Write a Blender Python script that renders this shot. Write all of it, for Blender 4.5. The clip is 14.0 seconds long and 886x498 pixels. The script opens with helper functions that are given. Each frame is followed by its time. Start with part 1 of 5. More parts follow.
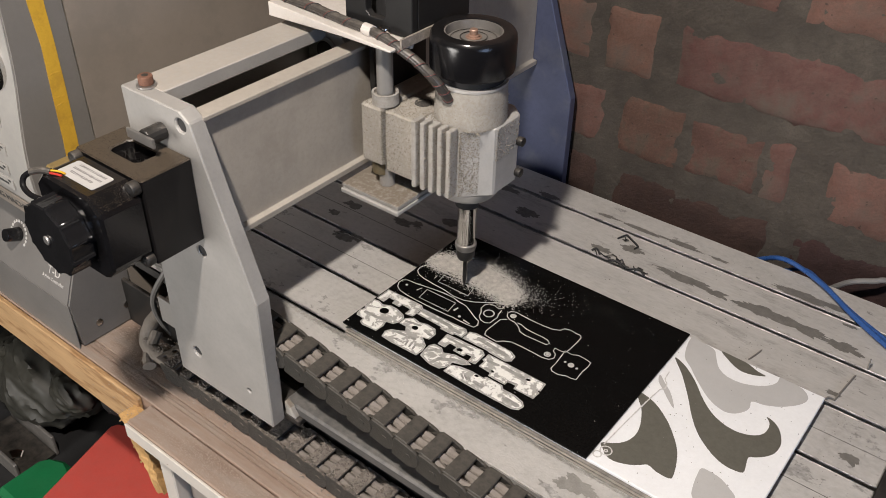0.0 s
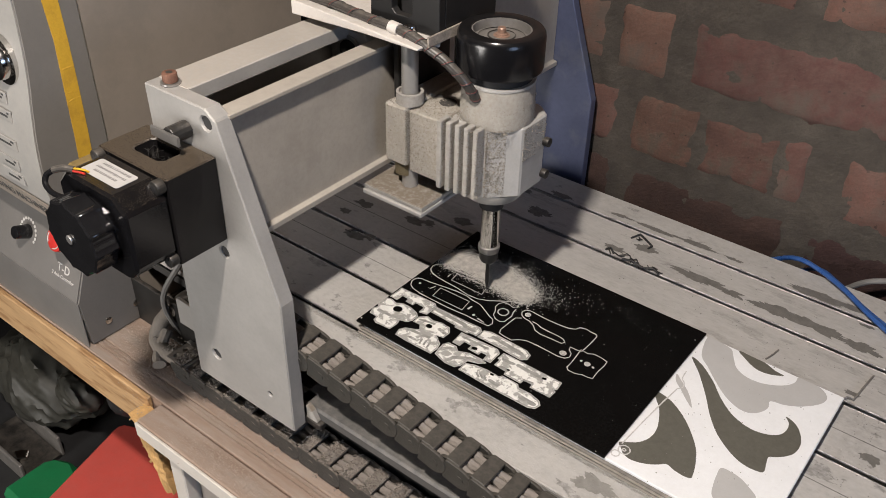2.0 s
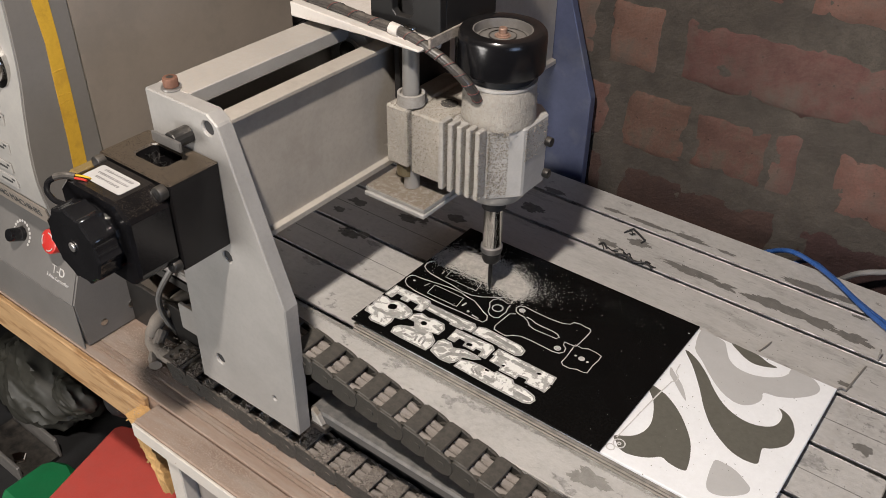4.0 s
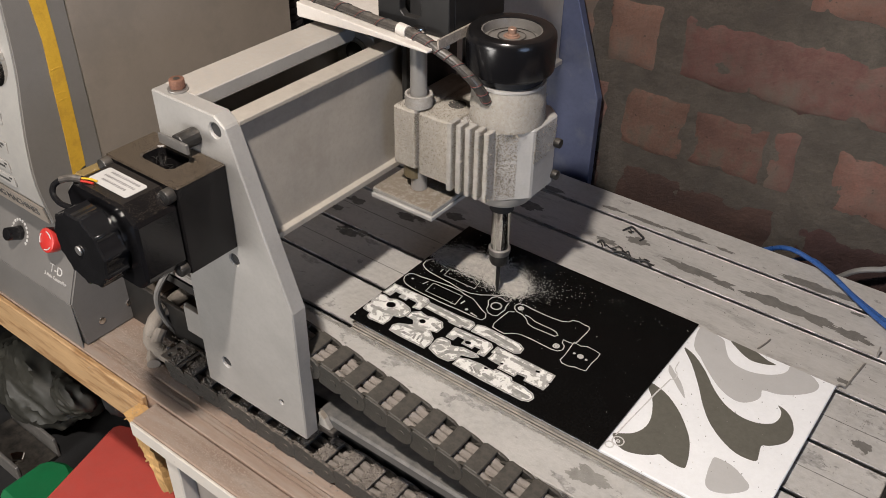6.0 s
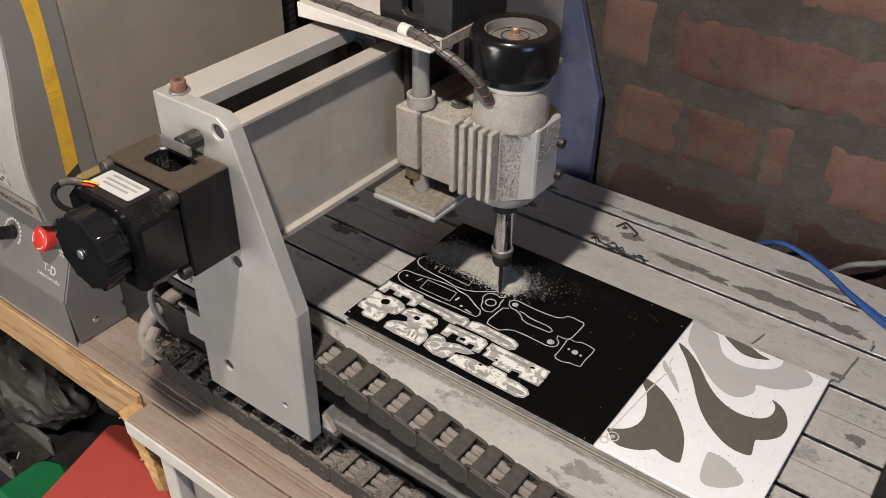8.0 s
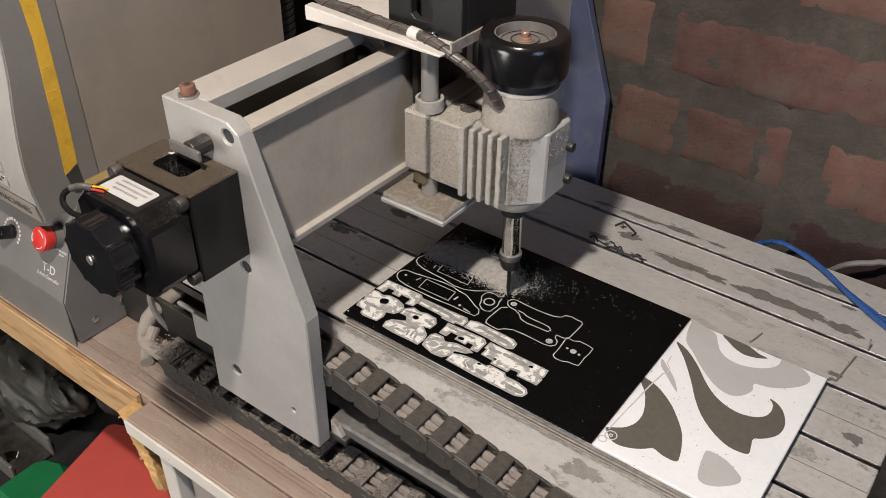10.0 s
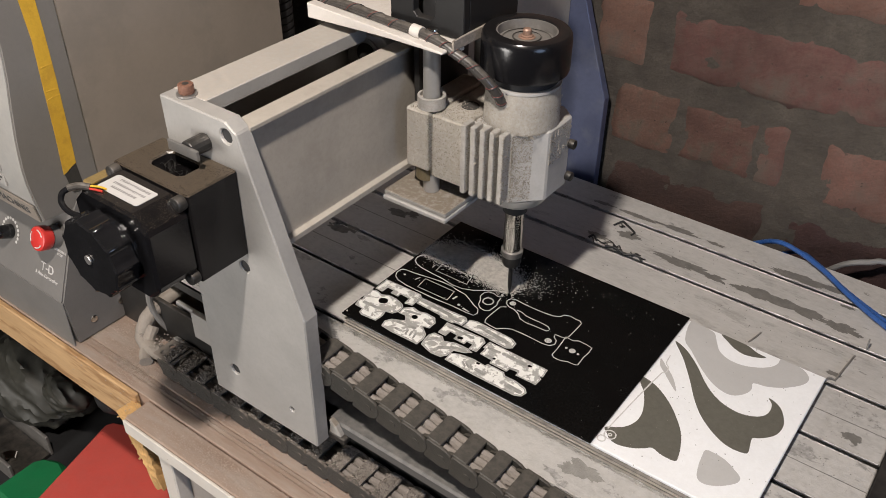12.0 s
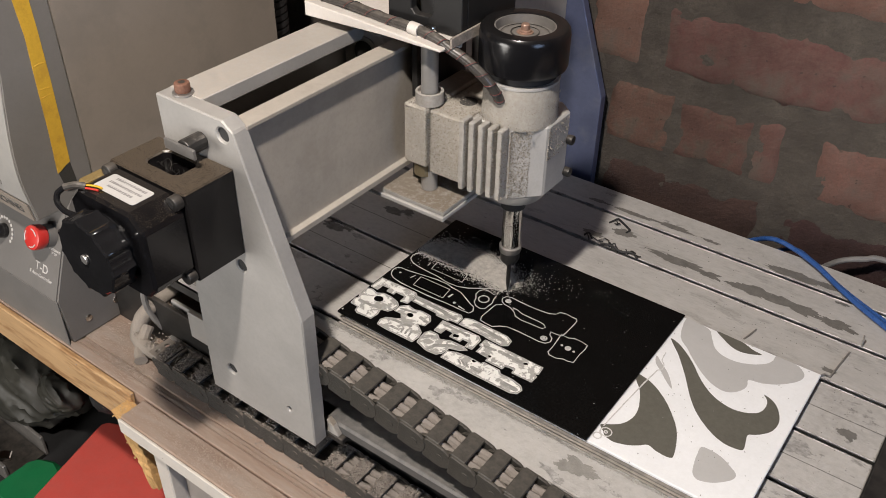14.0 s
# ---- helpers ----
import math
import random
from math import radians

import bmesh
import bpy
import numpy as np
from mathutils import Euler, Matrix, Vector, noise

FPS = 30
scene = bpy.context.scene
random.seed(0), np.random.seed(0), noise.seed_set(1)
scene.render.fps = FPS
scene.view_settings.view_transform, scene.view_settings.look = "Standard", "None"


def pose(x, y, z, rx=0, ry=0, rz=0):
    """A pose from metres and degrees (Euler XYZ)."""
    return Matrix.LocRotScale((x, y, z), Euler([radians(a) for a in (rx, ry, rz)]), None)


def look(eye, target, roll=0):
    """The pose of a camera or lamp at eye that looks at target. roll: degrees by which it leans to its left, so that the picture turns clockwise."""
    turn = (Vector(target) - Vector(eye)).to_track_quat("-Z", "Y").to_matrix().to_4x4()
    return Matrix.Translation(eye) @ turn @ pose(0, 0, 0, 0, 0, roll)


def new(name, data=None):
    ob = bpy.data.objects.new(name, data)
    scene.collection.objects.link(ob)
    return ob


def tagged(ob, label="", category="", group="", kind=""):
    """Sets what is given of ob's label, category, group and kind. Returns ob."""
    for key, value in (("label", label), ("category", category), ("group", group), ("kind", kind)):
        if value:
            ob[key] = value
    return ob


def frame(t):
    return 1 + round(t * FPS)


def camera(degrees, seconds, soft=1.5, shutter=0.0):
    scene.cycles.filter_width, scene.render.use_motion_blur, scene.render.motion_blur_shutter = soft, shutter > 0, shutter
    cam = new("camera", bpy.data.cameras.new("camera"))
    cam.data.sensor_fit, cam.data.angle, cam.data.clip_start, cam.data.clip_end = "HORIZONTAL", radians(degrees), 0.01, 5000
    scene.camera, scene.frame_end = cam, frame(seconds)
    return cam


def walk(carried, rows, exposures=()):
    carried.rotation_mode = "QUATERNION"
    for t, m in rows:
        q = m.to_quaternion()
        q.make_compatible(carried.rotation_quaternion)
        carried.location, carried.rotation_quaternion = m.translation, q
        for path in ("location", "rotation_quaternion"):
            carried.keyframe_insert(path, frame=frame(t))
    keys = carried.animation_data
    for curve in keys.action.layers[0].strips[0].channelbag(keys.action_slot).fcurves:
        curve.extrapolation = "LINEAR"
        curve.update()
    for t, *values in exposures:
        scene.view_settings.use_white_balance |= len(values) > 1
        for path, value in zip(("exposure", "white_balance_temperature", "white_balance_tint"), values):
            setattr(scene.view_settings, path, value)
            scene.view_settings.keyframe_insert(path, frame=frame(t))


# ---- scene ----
cam = camera(53.48, 14.0, soft=0.8)
walk(cam, [
    (0, look((0.3612, -0.3532, 0.4370), (0.0659, 0.0345, 0.0870), 1.13)),
    (0.5, look((0.3581, -0.3564, 0.4350), (0.0622, 0.0332, 0.0877), 1.28)),
    (1, look((0.3564, -0.3588, 0.4278), (0.0598, 0.0306, 0.0808), 1.29)),
    (1.5, look((0.3528, -0.3592, 0.4263), (0.0559, 0.0304, 0.0798), 1.29)),
    (2, look((0.3519, -0.3590, 0.4289), (0.0555, 0.0306, 0.0820), 1.34)),
    (2.5, look((0.3521, -0.3589, 0.4284), (0.0559, 0.0307, 0.0813), 1.26)),
    (3, look((0.3538, -0.3594, 0.4299), (0.0588, 0.0305, 0.0822), 1.04)),
    (5.5, look((0.3541, -0.3599, 0.4307), (0.0618, 0.0310, 0.0817), 0.78)),
    (6, look((0.3543, -0.3594, 0.4290), (0.0618, 0.0314, 0.0801), 0.74)),
    (6.5, look((0.3543, -0.3594, 0.4287), (0.0625, 0.0317, 0.0795), 0.69)),
    (7, look((0.3547, -0.3594, 0.4292), (0.0637, 0.0319, 0.0796), 0.67)),
    (7.5, look((0.3557, -0.3596, 0.4285), (0.0651, 0.0322, 0.0792), 0.62)),
    (8, look((0.3549, -0.3594, 0.4287), (0.0659, 0.0327, 0.0784), 0.67)),
    (10.5, look((0.3557, -0.3601, 0.4300), (0.0679, 0.0323, 0.0790), 0.68)),
    (11, look((0.3553, -0.3599, 0.4296), (0.0680, 0.0328, 0.0786), 0.70)),
    (11.5, look((0.3548, -0.3604, 0.4307), (0.0675, 0.0322, 0.0794), 0.70)),
    (12, look((0.3551, -0.3598, 0.4302), (0.0680, 0.0326, 0.0786), 0.73)),
    (12.5, look((0.3559, -0.3596, 0.4295), (0.0691, 0.0332, 0.0781), 0.70)),
    (13, look((0.3559, -0.3598, 0.4303), (0.0703, 0.0335, 0.0785), 0.75)),
    (13.5, look((0.3559, -0.3599, 0.4299), (0.0710, 0.0337, 0.0779), 0.76)),
    (14, look((0.3552, -0.3598, 0.4292), (0.0708, 0.0341, 0.0771), 0.79)),
])

# ---- light ----
world = bpy.data.worlds.new("world")
scene.world = world
world.use_nodes = True
world.node_tree.nodes["Background"].inputs[0].default_value = (0.55, 0.68, 1.0, 1)
world.node_tree.nodes["Background"].inputs[1].default_value = 0.014


def lamp(name, place, target, size, watts, colour):
    data = bpy.data.lights.new(name, "AREA")
    data.shape, data.size, data.energy, data.color = "DISK", size, watts, colour
    ob = new(name, data)
    ob.matrix_world = look(place, target)
    return ob


lamp("bench_lamp", (0.185, -0.385, 0.79), (0.05, 0.0, 0.0), 0.042, 10.1, (1.0, 0.905, 0.82))
# added soft fill that brightens the front and left faces; no window stands here
lamp("window_light", (-0.30, -1.05, 0.09), (-0.08, 0.0, 0.0), 0.5, 8.6, (1.0, 0.95, 0.90))
# added cool fill from the right to tint the shadows blue; no doorway is built
lamp("doorway_light", (1.25, -0.45, 0.42), (0.1, 0.2, 0.05), 0.5, 3.0, (0.50, 0.67, 1.0))


# ---- materials ----
def material(name, colour, rough=0.5, metal=0.0, vary=0.15, scale=40.0, bump=0.0, bump_scale=600.0,
             dust=0.0, dust_colour=(0.42, 0.38, 0.33), dust_scale=90.0, dust_up=True, stain=None, stain_scale=25.0,
             stain_amount=0.5, stain_edge=(0.5, 0.62), dust_edge=(0.38, 0.66), random_piece=0.0, coat=0.0, stretch=(1, 1, 1), spec=0.5, deep=0.0012, pits=0.0):
    m = bpy.data.materials.new(name)
    m.use_nodes = True
    nt = m.node_tree
    n, link = nt.nodes, nt.links.new
    b = n["Principled BSDF"]
    b.inputs["Metallic"].default_value = metal
    b.inputs["Coat Weight"].default_value = coat
    b.inputs["Coat Roughness"].default_value = 0.12
    b.inputs["Specular IOR Level"].default_value = spec
    co = n.new("ShaderNodeTexCoord")
    mp = n.new("ShaderNodeMapping")
    mp.inputs["Scale"].default_value = stretch
    link(co.outputs["Object"], mp.inputs["Vector"])
    place = mp.outputs["Vector"]

    def noise_of(s, detail=5.0, roughness=0.6):
        t = n.new("ShaderNodeTexNoise")
        t.inputs["Scale"].default_value, t.inputs["Detail"].default_value = s, detail
        t.inputs["Roughness"].default_value = roughness
        link(place, t.inputs["Vector"])
        return t.outputs["Fac"]

    def span(fac, a, c, lo=0.0, hi=1.0):
        r = n.new("ShaderNodeMapRange")
        r.inputs["From Min"].default_value, r.inputs["From Max"].default_value = a, c
        r.inputs["To Min"].default_value, r.inputs["To Max"].default_value = lo, hi
        link(fac, r.inputs["Value"])
        return r.outputs["Result"]

    def mix(fac, a, c, kind="MIX"):
        x = n.new("ShaderNodeMix")
        x.data_type, x.blend_type = "RGBA", kind
        for socket, value in ((x.inputs["Factor"], fac), (x.inputs["A"], a), (x.inputs["B"], c)):
            if isinstance(value, (float, int)):
                socket.default_value = value
            elif isinstance(value, tuple):
                socket.default_value = (*value, 1)
            else:
                link(value, socket)
        return x.outputs["Result"]

    def times(a, c):
        x = n.new("ShaderNodeMath")
        x.operation = "MULTIPLY"
        for socket, value in zip(x.inputs, (a, c)):
            if isinstance(value, (float, int)):
                socket.default_value = value
            else:
                link(value, socket)
        return x.outputs[0]

    dark = tuple(c * (1 - vary) for c in colour)
    light = tuple(min(1, c * (1 + vary)) for c in colour)
    out = mix(span(noise_of(scale), 0.3, 0.7), dark, light)
    fine = noise_of(scale * 11, 4.0, 0.75)
    out = mix(span(fine, 0.45, 0.68, 0.0, min(1.0, vary * 1.8)), out, tuple(c * 0.55 for c in colour))
    if random_piece:
        info = n.new("ShaderNodeObjectInfo")
        hsv = n.new("ShaderNodeHueSaturation")
        link(span(info.outputs["Random"], 0, 1, 1 - random_piece, 1 + random_piece), hsv.inputs["Value"])
        link(span(info.outputs["Random"], 0, 1, 0.487, 0.512), hsv.inputs["Hue"])
        link(out, hsv.inputs["Color"])
        out = hsv.outputs["Color"]
    if stain:
        out = mix(span(noise_of(stain_scale, 6.0, 0.65), *stain_edge, 0.0, stain_amount), out, stain)
    if pits:
        out = mix(span(noise_of(150, 2.0, 0.5), 0.70, 0.73, 0.0, pits), out, tuple(c * 0.2 for c in colour))
    rough_out = span(noise_of(scale * 2.3), 0.3, 0.7, max(0.02, rough - 0.08), min(1, rough + 0.1))
    if dust:
        fac = span(noise_of(dust_scale, 8.0, 0.7), *dust_edge, 0.15 if dust_edge[0] < 0.45 else 0.03, 1.0)
        if dust_edge[0] > 0.45:
            fac = times(fac, span(noise_of(70, 4.0), 0.34, 0.58, 0.35, 1.0))
        if dust_up:
            g = n.new("ShaderNodeNewGeometry")
            sep = n.new("ShaderNodeSeparateXYZ")
            link(g.outputs["True Normal"], sep.inputs[0])
            fac = times(fac, span(sep.outputs["Z"], 0.25, 0.85, 0.05, 1.0))
        fac = times(fac, dust)
        out = mix(fac, out, dust_colour)
        rough_out = span(fac, 0.0, 1.0, rough, 0.9)
        if metal:
            link(span(fac, 0.0, 1.0, metal, 0.0), b.inputs["Metallic"])
    link(out, b.inputs["Base Color"])
    link(rough_out, b.inputs["Roughness"])
    if bump:
        bp = n.new("ShaderNodeBump")
        bp.inputs["Strength"].default_value, bp.inputs["Distance"].default_value = bump, deep
        link(noise_of(bump_scale, 6.0, 0.65), bp.inputs["Height"])
        link(bp.outputs["Normal"], b.inputs["Normal"])
    return m


DUST = (0.40, 0.37, 0.33)
M = dict(
    alu=material("satin_aluminium", (0.40, 0.39, 0.375), 0.42, 0.35, 0.08, 30, 0.06, 900, 0.35, DUST, 120),
    beam=material("dull_warm_aluminium", (0.39, 0.355, 0.31), 0.5, 0.2, 0.10, 24, 0.06, 900, 0.35, (0.48, 0.44, 0.39), 150, stain=(0.31, 0.275, 0.235), stain_scale=16, stain_amount=0.6),
    rail=material("dusty_aluminium_rail", (0.42, 0.40, 0.37), 0.45, 0.3, 0.08, 30, 0.06, 900, 0.75, (0.44, 0.39, 0.34), 220),
    bed=material("worn_bed_aluminium", (0.42, 0.405, 0.385), 0.48, 0.25, 0.18, 22, 0.3, 700, 0.75, (0.51, 0.495, 0.475), 260, pits=0.55,
                 stain=(0.15, 0.145, 0.138), stain_scale=36, stain_amount=0.8, stain_edge=(0.60, 0.612), stretch=(0.75, 1.1, 1)),
    bed_stained=material("oil_stained_bed_aluminium", (0.43, 0.415, 0.395), 0.46, 0.25, 0.18, 22, 0.3, 700, 0.7, (0.52, 0.505, 0.485), 260, pits=0.55,
                         stain=(0.19, 0.182, 0.168), stain_scale=24, stain_amount=0.5, stain_edge=(0.57, 0.60), stretch=(0.5, 1.6, 1)),
    bright_lip=material("rubbed_bright_aluminium", (0.50, 0.49, 0.47), 0.48, 0.35, 0.15, 60, 0.1, 900, stain=(0.16, 0.155, 0.145), stain_scale=60, stain_amount=0.85, stain_edge=(0.44, 0.56)),
    groove=material("dark_groove", (0.022, 0.021, 0.020), 0.8, 0.0, 0.2, 60, dust=0.15),
    blue=material("blue_grey_plate", (0.080, 0.093, 0.158), 0.42, 0.2, 0.14, 22, 0.03, 300, stain=(0.13, 0.14, 0.175), stain_amount=0.5),
    black=material("black_enamel", (0.007, 0.007, 0.008), 0.2, 0.0, 0.2, 60, 0.05, 500, 0.60, (0.25, 0.19, 0.13), 1300, dust_edge=(0.40, 0.76), spec=0.35),
    black_side=material("gloss_black_enamel", (0.006, 0.006, 0.007), 0.13, 0.0, 0.2, 60, 0.05, 400, 0.28, (0.30, 0.23, 0.155), 1300, spec=0.5, dust_edge=(0.50, 0.76)),
    gloss=material("black_plastic", (0.010, 0.010, 0.011), 0.14, 0.0, 0.2, 60, 0.0, 500, 0.06, (0.20, 0.17, 0.14), 2400, dust_edge=(0.5, 0.8)),
    cap=material("black_gloss_cap", (0.006, 0.006, 0.007), 0.2, 0.0, 0.2, 60, 0.0, 500, 0.04, (0.17, 0.15, 0.12), 900),
    cast=material("dust_caked_casting", (0.47, 0.44, 0.395), 0.75, 0.05, 0.16, 60, 1.0, 850, 0.9, (0.36, 0.325, 0.27), 330, False, deep=0.0016),
    fin=material("dusty_cast_fin", (0.46, 0.44, 0.415), 0.6, 0.2, 0.12, 60, 0.7, 900, 0.6, (0.27, 0.245, 0.205), 260, False, deep=0.002),
    clean=material("wiped_casting", (0.46, 0.45, 0.435), 0.5, 0.3, 0.1, 50, 0.15, 500, 0.25, DUST, 150, False),
    motor=material("dusty_spindle_body", (0.42, 0.40, 0.37), 0.65, 0.1, 0.12, 60, 0.6, 2000, 0.9, (0.32, 0.288, 0.24), 420, False, deep=0.002),
    chrome=material("polished_steel", (0.62, 0.60, 0.57), 0.16, 1.0, 0.05, 60),
    rod=material("smooth_guide_steel", (0.42, 0.41, 0.395), 0.34, 0.55, 0.06, 60, dust=0.1, dust_up=False),
    steel=material("grey_steel", (0.38, 0.37, 0.36), 0.35, 0.9, 0.1, 60, dust=0.3),
    disc=material("dusty_grey_disc", (0.20, 0.19, 0.18), 0.45, 0.4, 0.15, 90, 0.1, 900, 0.4, (0.25, 0.225, 0.195), 200),
    dark=material("blackened_steel", (0.035, 0.034, 0.033), 0.4, 0.5, 0.2, 60, dust=0.4, dust_colour=(0.2, 0.17, 0.14)),
    rust=material("rusty_bolt", (0.20, 0.098, 0.065), 0.7, 0.2, 0.3, 120, 0.4, 900),
    copper=material("copper_bolt", (0.36, 0.235, 0.18), 0.5, 0.5, 0.15, 120),
    brass=material("tarnished_brass", (0.22, 0.18, 0.11), 0.5, 0.6, 0.2, 80, dust=0.5),
    white=material("white_plastic", (0.56, 0.53, 0.495), 0.5, 0.0, 0.06, 40, 0.1, 600, 0.3, (0.40, 0.33, 0.27), 110),
    sheet=material("black_acrylic", (0.003, 0.003, 0.003), 0.16, 0.0, 0.2, 60, spec=0.10, dust=0.004, dust_colour=(0.5, 0.5, 0.48), dust_scale=500),
    sheet_side=material("sheet_edge", (0.13, 0.12, 0.11), 0.6, 0.0, 0.25, 200, 0.2, 900, dust=0.5),
    sheet_side_pale=material("pale_sheet_edge", (0.27, 0.25, 0.225), 0.6, 0.0, 0.25, 200, 0.3, 900, dust=0.6),
    engraved=material("engraved_white_core", (0.78, 0.77, 0.74), 0.55, 0.0, 0.10, 130, 0.6, 700, stain=(0.27, 0.262, 0.245), stain_scale=170, stain_amount=0.85, stain_edge=(0.50, 0.54)),
    engraved_line=material("engraved_line", (0.43, 0.42, 0.40), 0.8, 0.0, 0.18, 200),
    chips=material("milling_dust", (0.52, 0.495, 0.455), 0.95, 0.0, 0.25, 300, 0.8, 1500),
    stack_dust=material("grey_dust", (0.40, 0.38, 0.35), 0.95, 0.0, 0.25, 300, 0.8, 1500),
    grime=material("oily_dirt", (0.14, 0.134, 0.124), 0.6, 0.0, 0.3, 200, 0.3, 900),
    pale_patch=material("pale_grey_patch", (0.28, 0.27, 0.25), 0.5, 0.1, 0.2, 120, 0.3, 900),
    patch=material("grey_patch", (0.165, 0.158, 0.146), 0.5, 0.1, 0.2, 120, 0.3, 900),
    crumb=material("grey_brown_crumbs", (0.285, 0.25, 0.218), 0.95, 0.0, 0.3, 300, 0.8, 1500),
    chip_grey=material("dull_grey_burr", (0.26, 0.245, 0.225), 0.5, 0.4, 0.2, 200),
    crust=material("caked_brown_dust", (0.315, 0.284, 0.240), 0.95, 0.0, 0.3, 300, 0.8, 1500),
    sawdust=material("pale_brown_sawdust", (0.36, 0.29, 0.24), 0.95, 0.0, 0.2, 200),
    tile=material("white_ceramic_print", (0.79, 0.80, 0.815), 0.34, 0.0, 0.03, 40, dust=0.10, dust_colour=(0.4, 0.38, 0.35), dust_scale=260),
    tile_dark=material("dark_olive_grey_print", (0.096, 0.092, 0.076), 0.4, 0.0, 0.06, 60, dust=0.12, dust_colour=(0.3, 0.29, 0.26), dust_scale=260),
    tile_light=material("light_grey_print", (0.44, 0.435, 0.43), 0.4, 0.0, 0.04, 60, dust=0.1, dust_scale=260),
    scratch=material("shallow_scratch", (0.56, 0.55, 0.54), 0.6, 0.0, 0.2, 300),
    brick=material("red_brick", (0.128, 0.061, 0.047), 0.9, 0.0, 0.3, 34, 0.6, 300, stain=(0.088, 0.072, 0.058), stain_scale=19, stain_amount=0.85, stain_edge=(0.50, 0.66), deep=0.002,
                   random_piece=0.22, dust=0.45, dust_colour=(0.10, 0.077, 0.063), dust_scale=70, dust_up=False, pits=0.8),
    mortar=material("grey_brown_mortar", (0.066, 0.056, 0.046), 0.95, 0.0, 0.3, 45, 0.7, 200, deep=0.0035, stain=(0.052, 0.043, 0.036), stain_scale=30),
    plank=material("dusty_plank", (0.29, 0.20, 0.15), 0.85, 0.0, 0.16, 30, 0.8, 500, 1.0, (0.325, 0.268, 0.226), 60, stretch=(0.25, 1.6, 1)),
    pine=material("raw_pine", (0.47, 0.30, 0.15), 0.65, 0.0, 0.14, 60, 0.15, 400, stain=(0.27, 0.145, 0.06), stain_scale=105, stain_amount=0.85, stain_edge=(0.5, 0.6), stretch=(0.14, 1, 1)),
    frame_grey=material("dull_grey_frame", (0.088, 0.087, 0.086), 0.45, 0.2, 0.12, 40, 0.1, 500, 0.3, DUST, 90),
    brown_brick=material("brown_brick", (0.115, 0.064, 0.046), 0.9, 0.0, 0.3, 40, 0.9, 260, stain=(0.085, 0.068, 0.052), stain_scale=45, stain_amount=0.8, random_piece=0.15, deep=0.002, pits=0.8),
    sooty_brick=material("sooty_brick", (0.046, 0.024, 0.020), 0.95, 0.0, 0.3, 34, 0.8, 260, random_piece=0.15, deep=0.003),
    mount=material("black_anodised", (0.012, 0.012, 0.0125), 0.45, 0.0, 0.2, 60, dust=0.15, dust_colour=(0.16, 0.14, 0.12), spec=0.3),
    lower=material("dust_covered_plate", (0.40, 0.385, 0.36), 0.5, 0.2, 0.1, 60, 0.8, 700, 1.0, (0.19, 0.158, 0.122), 200, dust_edge=(0.22, 0.52)),
    rim_grey=material("milled_grey", (0.29, 0.285, 0.27), 0.8, 0.0, 0.3, 180, 0.6, 900, stain=(0.50, 0.49, 0.47), stain_scale=260, stain_amount=0.8, stain_edge=(0.56, 0.66)),
    split=material("splintered_wood", (0.55, 0.33, 0.13), 0.8, 0.0, 0.3, 90, 0.6, 500, stretch=(1, 1, 0.25)),
    melamine=material("white_melamine", (0.60, 0.56, 0.51), 0.5, 0.0, 0.06, 40, 0.05, 600, 0.35, (0.36, 0.31, 0.26), 90),
    melamine_side=material("grey_melamine", (0.36, 0.32, 0.29), 0.55, 0.0, 0.08, 30, 0.05, 600, 0.3, (0.3, 0.26, 0.22), 70),
    red=material("red_moulded_plastic", (0.54, 0.072, 0.055), 0.55, 0.0, 0.06, 30, 0.25, 1400, 0.1, (0.3, 0.2, 0.17), 90),
    green=material("green_plastic", (0.008, 0.15, 0.05), 0.5, 0.0, 0.1, 30),
    casing=material("taupe_powder_coat", (0.236, 0.204, 0.173), 0.62, 0.0, 0.05, 18, 0.1, 1500, stain=(0.165, 0.148, 0.128), stain_scale=14, stain_amount=0.35),
    casing_dark=material("charcoal_panel", (0.150, 0.143, 0.136), 0.5, 0.0, 0.08, 30, 0.1, 1200, 0.35, (0.20, 0.18, 0.16), 120),
    casing_edge=material("grey_side_band", (0.175, 0.165, 0.153), 0.55, 0.0, 0.06, 25, 0.1, 1200),
    panel=material("pale_grey_panel", (0.315, 0.308, 0.295), 0.5, 0.0, 0.07, 30, 0.05, 900, 0.25, DUST, 120, False),
    tape=material("yellow_tape", (0.60, 0.36, 0.035), 0.55, 0.0, 0.1, 30, 0.35, 260, stain=(0.42, 0.24, 0.03), stain_scale=70, stain_amount=0.5),
    label=material("white_sticker", (0.47, 0.46, 0.45), 0.45, 0.0, 0.05, 60),
    ink=material("grey_ink", (0.22, 0.21, 0.21), 0.6),
    ink_dark=material("dark_ink", (0.05, 0.05, 0.05), 0.6),
    ink_white=material("white_ink", (0.55, 0.53, 0.51), 0.6),
    stop=material("red_button", (0.55, 0.03, 0.025), 0.3, 0.0, 0.05, 60, dust=0.15),
    yellow=material("yellow_wire", (0.65, 0.38, 0.02), 0.4),
    amber=material("yellowed_plastic", (0.19, 0.135, 0.055), 0.4, 0.0, 0.2, 60),
    red_thread=material("dull_red_thread", (0.16, 0.035, 0.03), 0.5),
    redwire=material("red_wire", (0.45, 0.03, 0.02), 0.4),
    cable=material("black_spiral_wrap", (0.045, 0.041, 0.038), 0.26, 0.0, 0.2, 120, 0.05, 500, 0.5, (0.22, 0.195, 0.165), 300),
    wrap=material("dusty_hose", (0.245, 0.215, 0.185), 0.8, 0.0, 0.15, 60, 0.5, 500, 0.6, (0.24, 0.205, 0.17), 120),
